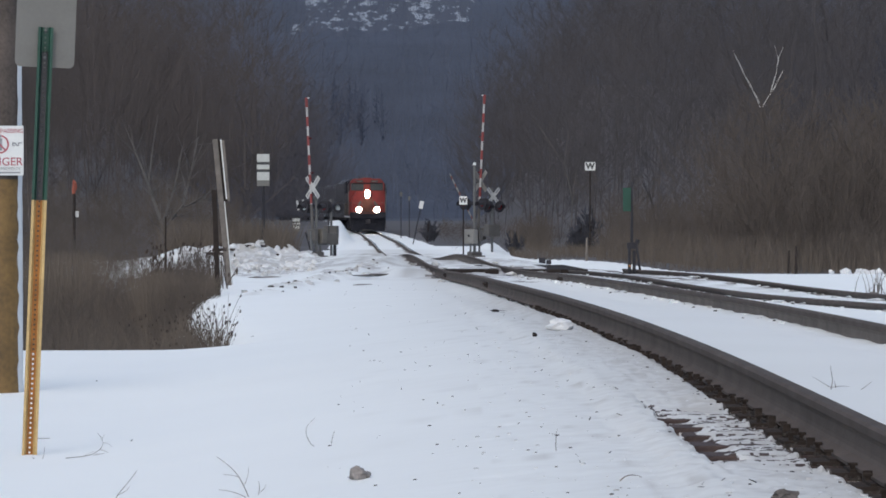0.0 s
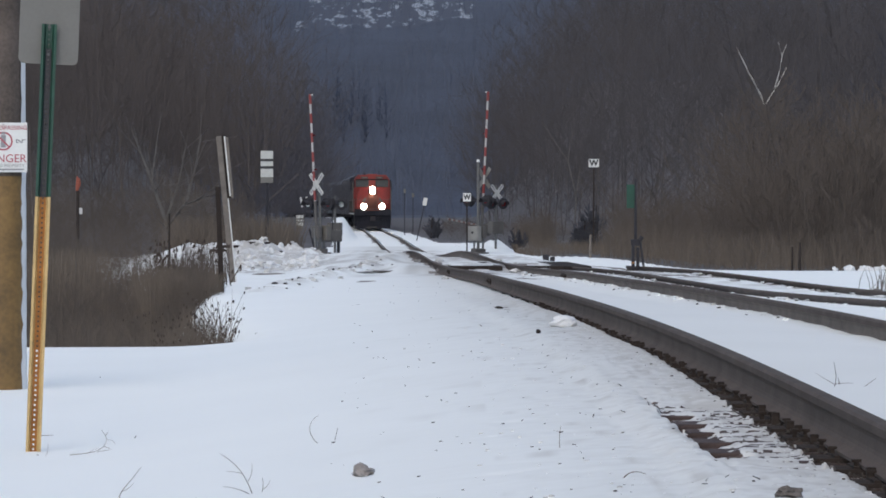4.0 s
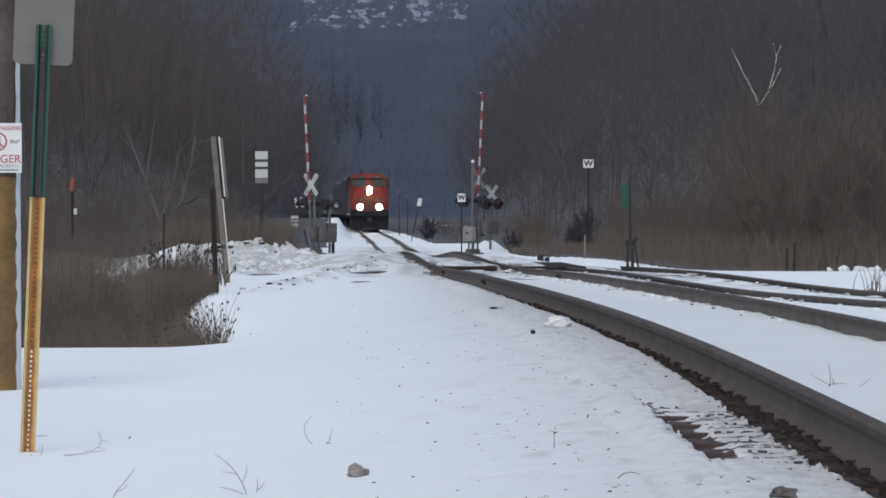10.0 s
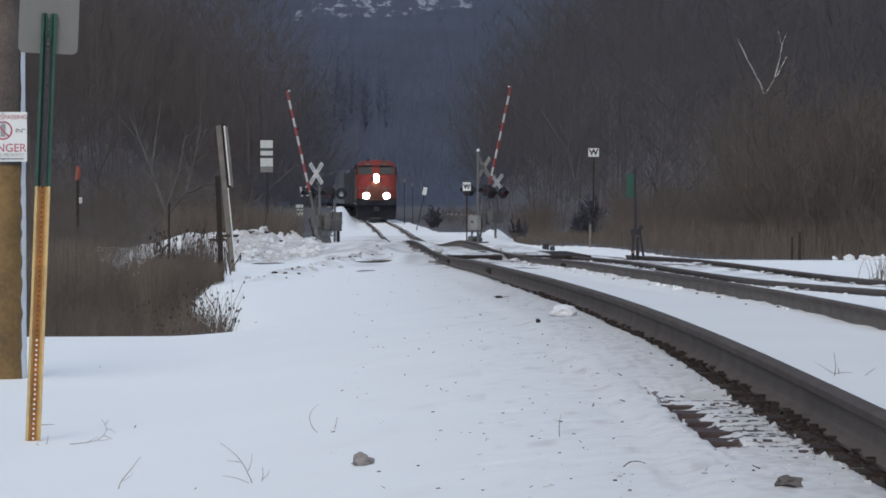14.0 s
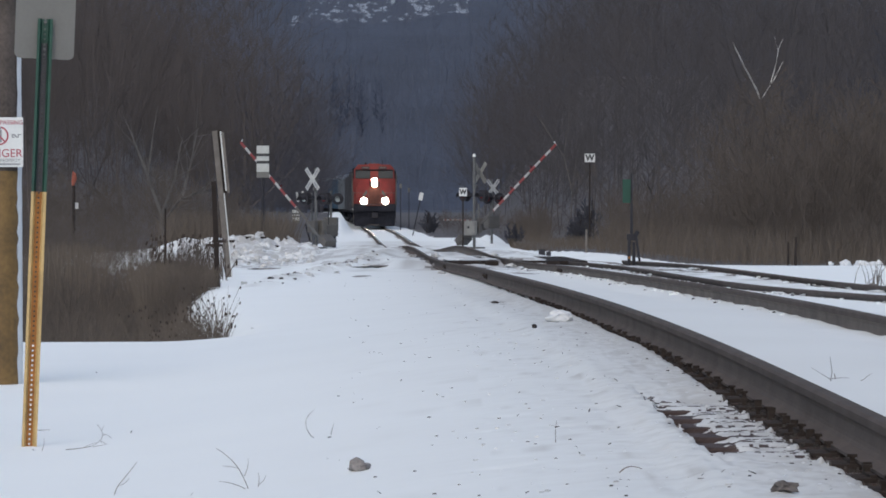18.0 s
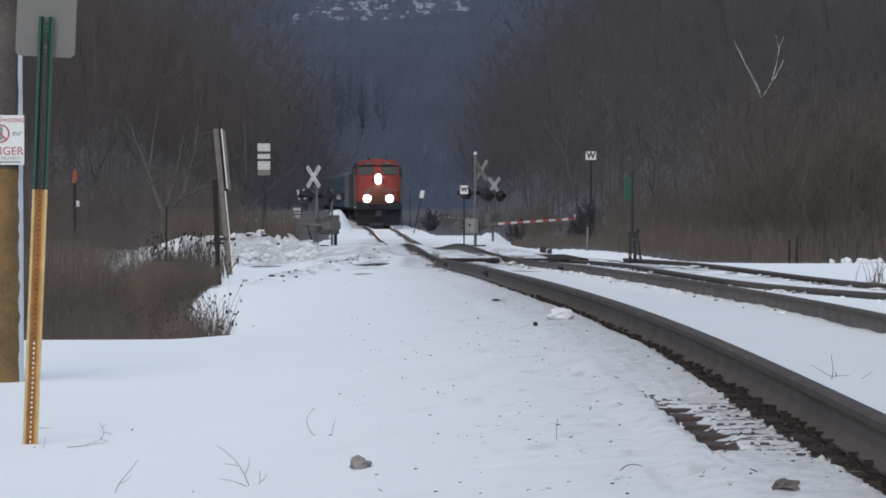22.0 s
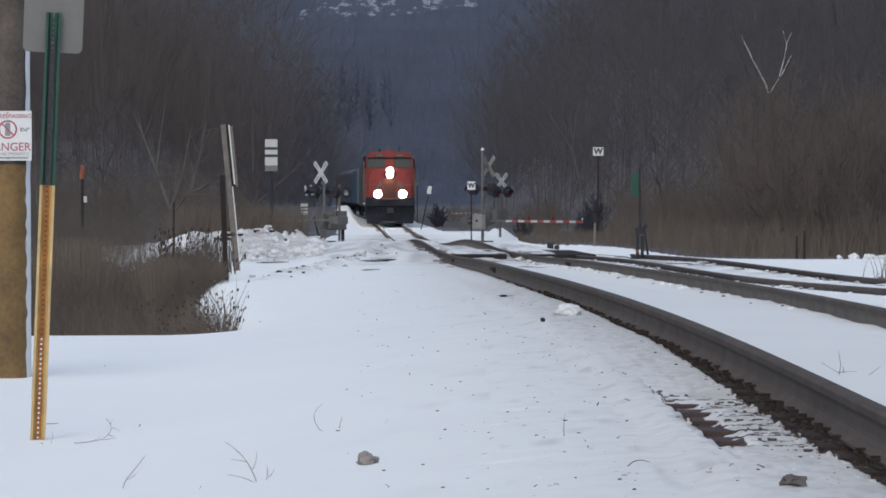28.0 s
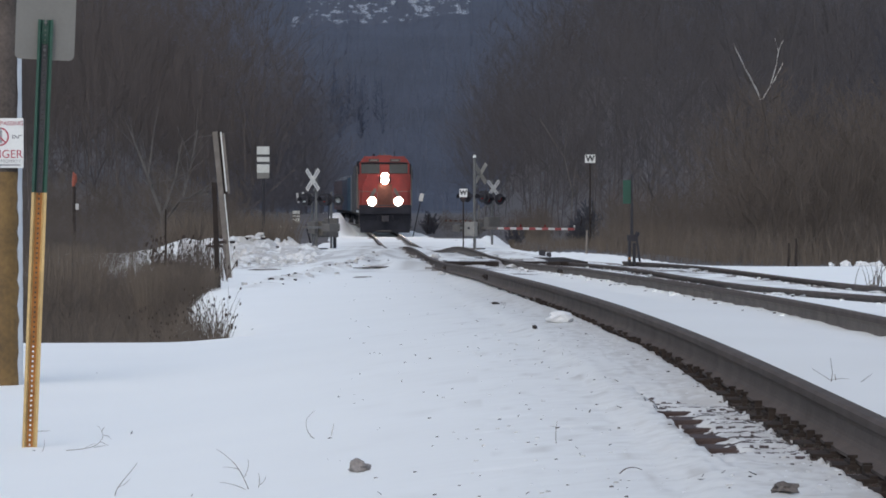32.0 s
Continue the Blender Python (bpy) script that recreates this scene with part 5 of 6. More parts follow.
def crossing_timbers():
    """Dark planks along the rails where the road crosses."""
    top = thing("crossing_planks", pose(0, 0, 0), "dark timber planks laid along the rail at the road crossing", "planking", kind="structure")
    for y0, y1, off in [(68.4 + 0.15 * (k % 3), 76.0, o) for k, o in enumerate((-0.42, -0.14, 0.14, 0.42, 1.12, 1.42, 1.72, 2.02, 2.32))]:
        xa, xb = float(track_x(y0)) + off, float(track_x(y1)) + off
        za, zb = float(rail_z(y0)) + 0.085, float(rail_z(y1)) + 0.085
        bm = boxes((-0.139, -(y1 - y0) / 2, -0.13, 0.139, (y1 - y0) / 2, 0.05), bevel=0.012)
        part("plank", bm, DARK_WOOD, top, at=pose((xa + xb) / 2, (y0 + y1) / 2, (za + zb) / 2, math.degrees(math.atan2(zb - za, y1 - y0)), 0, -math.degrees(math.atan2(xb - xa, y1 - y0))))


crossing_timbers()


def grass_tuft():
    x, y = 6.05, 45.0
    rng = random.Random(2)
    top = thing("grass_tuft", pose(x, y, gz(x, y) - 0.03), "tuft of pale dry grass sticking out of the snow", "grass tuft")
    for k in range(26):
        a, b, h = rng.gauss(0, 0.10), rng.gauss(0, 0.08), rng.uniform(0.2, 0.5)
        lean = rng.gauss(0, 0.12)
        tubes("blade", [(a, b, 0, a + lean * 0.4, b, h * 0.6, 0.006, 0.005), (a + lean * 0.4, b, h * 0.6, a + lean, b, h, 0.005, 0.002)], GREY_WOOD, top)
    place_lump("clod", 5.83, 44.0, 0.10, 1.5, 1.0, 0.5, 8.3, GREY_WOOD, "straw-coloured clod in the snow", "clod", 0.4, rough=0.7)


grass_tuft()


# ---- train ----


def bogie(parent, y, axles, spacing, wheel_r, wide=1.0):
    fr = part("bogie", boxes((-1.12 * wide, y - spacing * (axles - 1) / 2 - 0.5, 0.42, -0.98 * wide, y + spacing * (axles - 1) / 2 + 0.5, 0.78),
                             (0.98 * wide, y - spacing * (axles - 1) / 2 - 0.5, 0.42, 1.12 * wide, y + spacing * (axles - 1) / 2 + 0.5, 0.78),
                             (-1.0, y - 0.25, 0.5, 1.0, y + 0.25, 0.85), bevel=0.04), LOCO_BLACK, parent, "black cast bogie frame")
    sets = []
    for k in range(axles):
        yy = y + (k - (axles - 1) / 2) * spacing
        ob = part("wheelset", rods(((-0.80, 0, 0), (-0.68, 0, 0), wheel_r), ((0.68, 0, 0), (0.80, 0, 0), wheel_r), ((-0.95, 0, 0), (0.95, 0, 0), 0.08), sides=20), DARK_STEEL, parent, at=pose(0, yy, wheel_r))
        sets.append((ob, yy, wheel_r))
    return sets


def locomotive():
    top = thing("locomotive", pose(0, 0, 0), "orange-red and black diesel locomotive with three bright headlights", "locomotive")
    part("plough", prism([(-1.42, 0.09), (1.42, 0.09), (1.5, 1.0), (1.5, 1.12), (-1.5, 1.12), (-1.5, 1.0)], 0.12, 0.42), LOCO_BLACK, top, "black snow plough pilot")
    bm = prism([(-1.40, 0.06), (1.40, 0.06), (1.2, 0.75), (-1.2, 0.75)], 0.0, 0.15)
    for v in bm.verts:
        if v.co.y < 0.05:
            v.co.y -= 0.28 * (1 - abs(v.co.x) / 1.6)
    part("plough_blade", bm, LOCO_BLACK, top)
    part("coupler", boxes((-0.14, -0.55, 0.72, 0.14, 0.2, 1.0), (-0.2, -0.62, 0.68, 0.2, -0.38, 1.04), bevel=0.04), DARK_STEEL, top)
    part("anticlimber", boxes((-1.48, -0.05, 1.12, 1.48, 0.55, 1.66), bevel=0.03), LOCO_BLACK, top)
    part("frame", boxes((-1.5, 0.3, 1.12, 1.5, 21.8, 1.42), bevel=0.03), LOCO_BLACK, top, "black underframe with white edge")
    for sx in (-1, 1):
        part("sill_stripe", boxes((sx * 1.503 - 0.002, 0.6, 1.2, sx * 1.503 + 0.002, 21.5, 1.32)), WHITE, top, "white edge stripe")
        for sz in (0.35, 0.75):
            part("step", boxes((sx * 1.5 - 0.12, 0.45, sz, sx * 1.5 + 0.06, 0.85, sz + 0.05)), LOCO_BLACK, top)
        part("grab_iron", rods(((sx * 1.5, 0.42, 0.3), (sx * 1.5, 0.42, 2.5), 0.018), ((sx * 1.5, 0.9, 1.4), (sx * 1.5, 0.9, 2.5), 0.018), ((sx * 0.45, 0.1, 1.45), (sx * 0.45, 0.1, 2.4), 0.014), ((sx * 0.45, 0.1, 2.4), (sx * 1.5, 0.42, 2.45), 0.014)), LOCO_GREY, top, "grey grab irons")
        part("handrail", rods(*[((sx * 1.48, yy, 1.42), (sx * 1.48, yy, 2.4), 0.02) for yy in np.arange(5.5, 21.5, 2.2)], ((sx * 1.48, 5.4, 2.4), (sx * 1.48, 21.3, 2.4), 0.02)), LOCO_GREY, top)
    # nose with sloping cheeks
    part("nose", prism([(-1.30, 1.46), (1.30, 1.46), (1.30, 2.75), (0.98, 3.38), (-0.98, 3.38), (-1.30, 2.75)], 0.95, 2.6), LOCO_RED, top, "orange-red wide nose")
    part("nose_door", boxes((-0.42, 0.925, 1.5, 0.42, 0.95, 2.85), bevel=0.01), LOCO_GRIME, top, "grimy brown nose panel")
    # Pale slanting marks either side of the nose panel.
    part("nose_mark", prism([(-1.0, 2.0), (-0.62, 2.62), (-0.5, 2.62), (-0.5, 2.46), (-0.84, 1.9)], 0.93, 0.95), LOCO_GREY, top, "plain pale curved mark on the nose")
    part("nose_mark", prism([(1.0, 2.0), (0.84, 1.9), (0.5, 2.46), (0.5, 2.62), (0.62, 2.62)], 0.93, 0.95), LOCO_GREY, top, "plain pale curved mark on the nose")
    part("anticlimber_lip", boxes((-0.62, -0.09, 1.52, 0.62, -0.05, 1.6), bevel=0.01), LOCO_GRIME, top)
    part("packed_snow", boxes((-0.5, -0.2, 0.13, 0.35, -0.1, 0.19), bevel=0.03), LOCO_GREY, top, "grey slush packed on the plough edge")
    part("hose", rods(((0.42, -0.1, 1.1), (0.46, -0.2, 0.75), 0.03), ((-0.42, -0.1, 1.1), (-0.46, -0.2, 0.75), 0.03)), LOCO_BLACK, top)
    part("headlight_case", boxes((-0.34, 0.80, 2.91, 0.34, 0.97, 3.31), bevel=0.05), LOCO_BLACK, top)
    cab = part("cab", prism([(-1.52, 1.42), (1.52, 1.42), (1.52, 4.00), (1.28, 4.36), (0.7, 4.49), (-0.7, 4.49), (-1.28, 4.36), (-1.52, 4.00)], 2.5, 5.0), LOCO_RED, top, "orange-red wide cab")
    for sx in (-1, 1):
        a, b = (0.28 * sx, 1.36 * sx)
        part("windscreen", boxes((min(a, b), 2.47, 3.48, max(a, b), 2.51, 4.04), bevel=0.02), LOCO_GLASS, cab, "blue-grey windscreen pane")
        part("side_window", boxes((sx * 1.53 - 0.02, 3.2, 3.1, sx * 1.53 + 0.02, 4.6, 3.75), bevel=0.01), WINDOW, cab)
        part("corner_post", boxes((sx * 1.50 - 0.05, 2.44, 3.44, sx * 1.50 + 0.05, 2.52, 4.05), bevel=0.02), LOCO_BLACK, cab)
        part("side_handrail", rods(((sx * 1.58, 2.7, 1.5), (sx * 1.58, 2.7, 3.9), 0.045)), SIGN_BACK, cab, "pale side handrail")
        part("roof_vent", boxes((sx * 1.0 - 0.22, 2.6, 4.40, sx * 1.0 + 0.22, 3.2, 4.49), bevel=0.04), LOCO_RED, cab)
        part("mirror", boxes((sx * 1.6 - 0.06, 2.9, 3.2, sx * 1.6 + 0.06, 2.95, 3.7), bevel=0.02), LOCO_BLACK, cab)
        part("number_board", boxes((sx * 0.62 - 0.3, 2.46, 4.17, sx * 0.62 + 0.3, 2.5, 4.34), bevel=0.01), BLACK_PRINT, cab)
        part("number_bar", boxes((sx * 0.62 - 0.2, 2.45, 4.22, sx * 0.62 + 0.2, 2.46, 4.29)), SIGN_BACK, cab)
    part("brow", boxes((-1.36, 2.42, 4.05, 1.36, 2.5, 4.13), bevel=0.02), LOCO_BLACK, cab, "dark brow over the windscreen")
    part("roof_hatch", boxes((-0.42, 2.55, 4.47, 0.42, 3.3, 4.56), bevel=0.04), LOCO_RED, cab)
    part("horn", rods(((-0.25, 3.2, 4.60), (-0.25, 2.7, 4.61), 0.03, 0.06), ((0.0, 3.2, 4.61), (0.0, 2.75, 4.62), 0.03, 0.06), ((0.0, 3.1, 4.45), (0.0, 3.1, 4.61), 0.04)), LOCO_GREY, cab)
    part("antenna", rods(((0.6, 3.6, 4.45), (0.6, 3.6, 4.82), 0.02), ((-0.6, 4.2, 4.45), (-0.6, 4.2, 4.66), 0.06)), LOCO_BLACK, cab)
    part("hood", boxes((-0.98, 5.0, 1.42, 0.98, 20.6, 4.28), bevel=0.06), LOCO_RED, top, "long red engine hood")
    part("radiator", boxes((-1.5, 16.8, 3.3, 1.5, 20.4, 4.4), bevel=0.08), LOCO_BLACK, top, "flared black radiator section")
    part("dynamic_brake", boxes((-1.2, 6.0, 3.5, 1.2, 9.0, 4.40), bevel=0.06), LOCO_BLACK, top)
    part("equipment_cabinet", boxes((-1.5, 5.0, 1.42, -1.0, 7.5, 3.9), bevel=0.04), CAR_SLATE, top, "grimy slate side cabinet")
    part("exhaust", boxes((-0.4, 12.0, 4.28, 0.4, 13.2, 4.5), bevel=0.04), LOCO_BLACK, top)
    part("fuel_tank", boxes((-1.35, 8.0, 0.3, 1.35, 14.0, 1.12), bevel=0.15), LOCO_BLACK, top)
    # Bulbs are oversized: the glare round the headlight is built into their shape.
    for dz in (-0.12, 0.12):
        bm = bmesh.new()
        bmesh.ops.create_uvsphere(bm, u_segments=20, v_segments=10, radius=0.21)
        for v in bm.verts:
            v.co = Vector((v.co.x, v.co.y * 0.5 + 0.79, v.co.z + 3.18 + dz))
        part("headlight", bm, HEADLIGHT, top, "lit headlight", smooth=True)
    for sx in (-0.757, 0.757):
        case = part("ditch_light", rods(((sx, -0.02, 1.86), (sx, 0.25, 1.86), 0.24), ((sx, 0.1, 1.4), (sx, 0.1, 1.7), 0.06), sides=20), LOCO_BLACK, top)
        bm = bmesh.new()
        # Also larger than the real lamp, to hold its glare.
        bmesh.ops.create_uvsphere(bm, u_segments=20, v_segments=10, radius=0.25)
        for v in bm.verts:
            v.co = Vector((v.co.x + sx, v.co.y * 0.5 - 0.04, v.co.z + 1.86))
        part("lamp", bm, HEADLIGHT, case, "lit ditch lamp", smooth=True)
    sets = bogie(top, 4.0, 3, 1.85, 0.53) + bogie(top, 18.0, 3, 1.85, 0.53)
    return top, sets


def freight_car(paint, label, length=17.0, height=4.6):
    top = thing("freight_car", pose(0, 0, 0), label, "freight car", "cars of the train")
    part("underframe", boxes((-1.3, 0.4, 0.9, 1.3, length - 0.4, 1.15), bevel=0.02), LOCO_BLACK, top)
    part("body", prism([(-1.5, 1.15), (1.5, 1.15), (1.5, height - 0.35), (0.9, height), (-0.9, height), (-1.5, height - 0.35)], 0.6, length - 0.6), paint, top)
    for k in range(12):
        yy = 1.0 + k * (length - 2.0) / 11
        for sx in (-1, 1):
            part("side_rib", boxes((sx * 1.55 - 0.05, yy - 0.06, 1.15, sx * 1.55 + 0.05, yy + 0.06, height - 0.4)), paint, top)
    part("roof", prism([(-1.52, height - 0.36), (-0.9, height + 0.005), (0.9, height + 0.005), (1.52, height - 0.36), (1.5, height - 0.3), (0.9, height + 0.05), (-0.9, height + 0.05), (-1.5, height - 0.3)], 0.55, length - 0.55), CAR_ROOF, top, "pale roof")
    part("roof_walk", boxes((-0.3, 0.8, height + 0.055, 0.3, length - 0.8, height + 0.11)), LOCO_GREY, top)
    part("ladder", rods(*[((-1.35, 0.56, z), (-0.85, 0.56, z), 0.02) for z in np.arange(1.3, height - 0.4, 0.38)], ((-1.35, 0.56, 1.0), (-1.35, 0.56, height - 0.4), 0.025), ((-0.85, 0.56, 1.0), (-0.85, 0.56, height - 0.4), 0.025)), LOCO_GREY, top)
    for z in (2.2, 3.3):
        part("end_rib", boxes((-1.45, 0.52, z - 0.08, 1.45, 0.6, z + 0.08), bevel=0.03), paint, top)
    part("coupler", boxes((-0.14, -0.3, 0.72, 0.14, 0.6, 1.0), bevel=0.03), DARK_STEEL, top)
    sets = bogie(top, 2.4, 2, 1.75, 0.46) + bogie(top, length - 2.4, 2, 1.75, 0.46)
    return top, sets


loco, loco_wheels = locomotive()
cars = [freight_car(CAR_SLATE, "dark slate freight car behind the locomotive"), freight_car(CAR_SLATE, "dark slate freight car in the train", height=4.3), freight_car(CAR_PALE, "pale blue-grey freight car in the train", height=4.3),
        freight_car(CAR_BLUE, "faded blue freight car in the train", height=4.3), freight_car(CAR_NAVY, "dark navy freight car with a pale roof", height=4.2), freight_car(CAR_PURPLE, "dark maroon freight car at the end of the train", height=4.2)]


# ---- woods and brush ----
def tree_segs(rng, h, limbs=13, twigs=5, spread=0.3, trunk=0.011, low=0.25, fine=1.0):
    """Tapered trunk, rising limbs and twigs of one bare tree of height h, as tube rows."""
    segs = []
    p, r = np.zeros(3), h * trunk
    lean = rng.normal(0, 0.03, 2)
    spine = [p]
    for k in range(5):
        q = p + np.array([lean[0] * h / 5 + rng.normal(0, 0.012) * h, lean[1] * h / 5 + rng.normal(0, 0.012) * h, h / 5])
        segs.append((*p, *q, r * (1 - k / 5.3), r * (1 - (k + 1) / 5.3)))
        p = q
        spine.append(p)
    spine = np.array(spine)
    for k in range(limbs):
        t = low + (0.97 - low) * (k + rng.random()) / limbs
        i = min(int(t * 5), 4)
        a = spine[i] + (spine[i + 1] - spine[i]) * (t * 5 - i)
        az = rng.random() * 6.283
        ln = h * spread * (1.15 - t) * rng.uniform(0.7, 1.3)
        rr = max(h * trunk * (1 - t) * 0.6, 0.014 * fine)
        d1 = np.array([math.cos(az), math.sin(az), rng.uniform(0.5, 1.1)])
        d1 /= np.linalg.norm(d1)
        m = a + d1 * ln * 0.5
        d2 = d1 + np.array([rng.normal(0, 0.2), rng.normal(0, 0.2), 0.35])
        d2 /= np.linalg.norm(d2)
        e = m + d2 * ln * 0.6
        segs.append((*a, *m, rr, rr * 0.7))
        segs.append((*m, *e, rr * 0.7, rr * 0.25))
        for j in range(twigs):
            u = rng.uniform(0.25, 1.0)
            s = a + (m - a) * u * 2 if u < 0.5 else m + (e - m) * (u - 0.5) * 2
            d = d2 + rng.normal(0, 0.55, 3) + np.array([0, 0, 0.25])
            d /= np.linalg.norm(d)
            q = s + d * ln * rng.uniform(0.25, 0.5)
            segs.append((*s, *q, max(rr * 0.35, 0.009 * fine), 0.004 * fine))
    return np.array(segs)


def plant(variants, spots, rng, name, material, label, category, make=None):
    """Joins many turned and scaled copies of a few shapes into one wood. spots: rows of x, y, z, scale."""
    out = []
    for x, y, z, s in spots:
        v = variants[rng.integers(len(variants))]
        a = rng.random() * 6.283
        c, n = math.cos(a), math.sin(a)
        w = v.copy() * s
        for o in (0, 3):
            px, py = w[:, o].copy(), w[:, o + 1].copy()
            w[:, o], w[:, o + 1] = px * c - py * n + x, px * n + py * c + y
            w[:, o + 2] += z
        out.append(w)
    ob = (make or tubes)(name, np.concatenate(out), material)
    return tagged(ob, label, category, kind="stuff")


def woods():
    rng = np.random.default_rng(20)
    tall = [tree_segs(rng, 17.0, 17, 22, 0.38, 0.0024, 0.06, 0.9) for _ in range(9)]

    def keep(x, y):
        c = 7.0 if y < 285 else 4.2
        return abs(x - float(track_x(y))) > c and (y > 285 or abs(x - float(siding_x(y))) > 6)

    left, right, far, cutting = [], [], [], []
    while len(left) < 640:
        y = 160 + 300 * rng.random() ** 0.8
        x = rng.uniform(-0.165 * y - 4, -0.036 * y - 1.5)
        if keep(x, y):
            left.append((x, y, float(terrain(x, y)) - 0.2, rng.uniform(0.6, 1.2)))
    for _ in range(60):
        y = rng.uniform(222, 285)
        x = min(-0.0362 * y, float(track_x(y)) - 3.7) - 5 * rng.random() ** 1.5
        cutting.append((x, y, float(terrain(x, y)) - 0.2, rng.uniform(0.3, 0.75)))
    while len(right) < 640:
        y = 135 + 320 * rng.random() ** 0.8
        x = rng.uniform(0.022 * y + 2.0, 0.165 * y + 4) if y < 240 else rng.uniform(0.008 * y, 0.165 * y + 4)
        if keep(x, y):
            right.append((x, y, float(terrain(x, y)) - 0.2, rng.uniform(0.6, 1.2)))
    while len(far) < 1300:
        y = 540 + 520 * rng.random()
        x = rng.uniform(-0.11 * y, 0.10 * y)
        if 850 < y < 1010 and -58 < x < 20 and rng.random() < 0.45:
            continue
        far.append((x, y, float(terrain(x, y)) - 0.3, rng.uniform(0.6, 1.1)))
    plant(tall, left, rng, "bare_woods", BARK, "dense leafless grey-brown woods on the hillside", "woods", ribbons)
    plant(tall, right, rng, "bare_woods", BARK_COOL, "dense leafless grey-brown woods beyond the brush", "woods", ribbons)
    plant(tall, cutting, rng, "cutting_woods", HAZY_TWIGS, "leafless saplings beside the cutting, tinted bluish grey by haze", "woods", ribbons)
    firs = [tree_segs(rng, 15, 26, 8, 0.22, 0.01, 0.05) * np.array([1, 1, 1, 1, 1, 1, 2.0, 4.0]) for _ in range(3)]
    spots = [(x, y, float(terrain(x, y)) - 0.3, rng.uniform(0.45, 0.75)) for x, y in zip(rng.uniform(-26, -13, 30), rng.uniform(700, 770, 30))]
    plant(firs, spots, rng, "far_firs", FAR_FIR, "clump of dark firs on the far hillside, blued by haze", "woods", ribbons)
    thin = [tree_segs(rng, 17, 14, 7, 0.34, 0.005, 0.10) * np.array([1, 1, 1, 1, 1, 1, 1.2, 1.8]) for _ in range(8)]
    plant(thin, far, rng, "far_woods", BARK_FAR, "distant wooded hillside, coloured bluish by haze", "woods", ribbons)
    shrub = [tree_segs(rng, 4.0, 16, 16, 0.55, 0.003, 0.02, 0.62) for _ in range(8)]
    spots = []
    while len(spots) < 470:
        x = 4.0 + 17 * rng.random()
        y = float(brush_edge(x)) + 1.5 + 52 * rng.random() ** 1.2
        if 0.016 < x / y < 0.049 and y < 148:
            y += 52
        spots.append((x, y, float(terrain(x, y)) - 0.1, rng.uniform(0.35, 0.75) * (0.6 + 0.6 * sstep(4, 22, y - float(brush_edge(x)))) * (0.6 + 0.4 * float(sstep(6.5, 11, x)))))
    for _ in range(70):
        y = rng.uniform(92, 118)
        x = rng.uniform(0.088, 0.15) * y
        spots.append((x, y, float(terrain(x, y)) - 0.1, rng.uniform(0.9, 1.5)))
    plant(shrub, spots, rng, "brush", BRUSH, "dry brown brush and shrubs along the side track", "brush", ribbons)
    spots = []
    while len(spots) < 340:
        y = 118 + 75 * rng.random()
        x = rng.uniform(-0.15 * y - 3, -0.05 * y) if rng.random() < 0.6 else rng.uniform(0.02 * y + 3.5, 0.15 * y + 3)
        if keep(x, y) and not (0.016 < x / y < 0.049 and y < 150):
            spots.append((x, y, float(terrain(x, y)) - 0.1, rng.uniform(0.4, 1.0)))
    for _ in range(110):
        y = rng.uniform(160, 265)
        x = float(track_x(y)) + 3.2 + 9 * rng.random()
        spots.append((x, y, float(terrain(x, y)) - 0.1, rng.uniform(0.15, 0.4)))
    for _ in range(60):
        y = rng.uniform(101, 118)
        x = rng.uniform(-17.5, -9.8)
        spots.append((x, y, float(terrain(x, y)) - 0.1, rng.uniform(0.2, 0.5)))
    plant(shrub, spots, rng, "undergrowth", BRUSH, "brown leafless undergrowth at the wood's edge", "brush", ribbons)
    spots = []
    for _ in range(110):
        y = rng.uniform(205, 250)
        x = y * rng.uniform(-0.066, -0.0385)
        spots.append((x, y, float(terrain(x, y)) - 0.1, rng.uniform(0.35, 0.8)))
    plant(shrub, spots, rng, "cutting_brush", HAZY_TWIGS, "leafless brush along the cutting, tinted bluish grey by haze", "brush", ribbons)
    spots = []
    while len(spots) < 680:
        y = 31.5 + 62 * rng.random()
        x = float(ditch_edge(y)) - 0.8 + 0.5 * float(sstep(48, 58, y)) - 7 * rng.random() ** 1.3
        spots.append((x, y, float(terrain(x, y)) - 0.1, rng.uniform(0.2, 0.42) * (0.55 + 0.45 * float(sstep(0.6, 1.8, float(ditch_edge(y)) - x)))))
    for _ in range(80):
        y = rng.uniform(48, 60)
        x = y * rng.uniform(-0.086, -0.075)
        spots.append((x, y, float(terrain(x, y)) - 0.1, rng.uniform(0.12, 0.25)))
    while len(spots) < 960:
        y = rng.uniform(86, 106)
        x = rng.uniform(-15.5, -9.7)
        spots.append((x, y, float(terrain(x, y)) - 0.1, rng.uniform(0.15, 0.38)))
    plant(shrub, spots, rng, "ditch_brush", BRUSH, "low brown brush filling the ditch", "brush", ribbons)


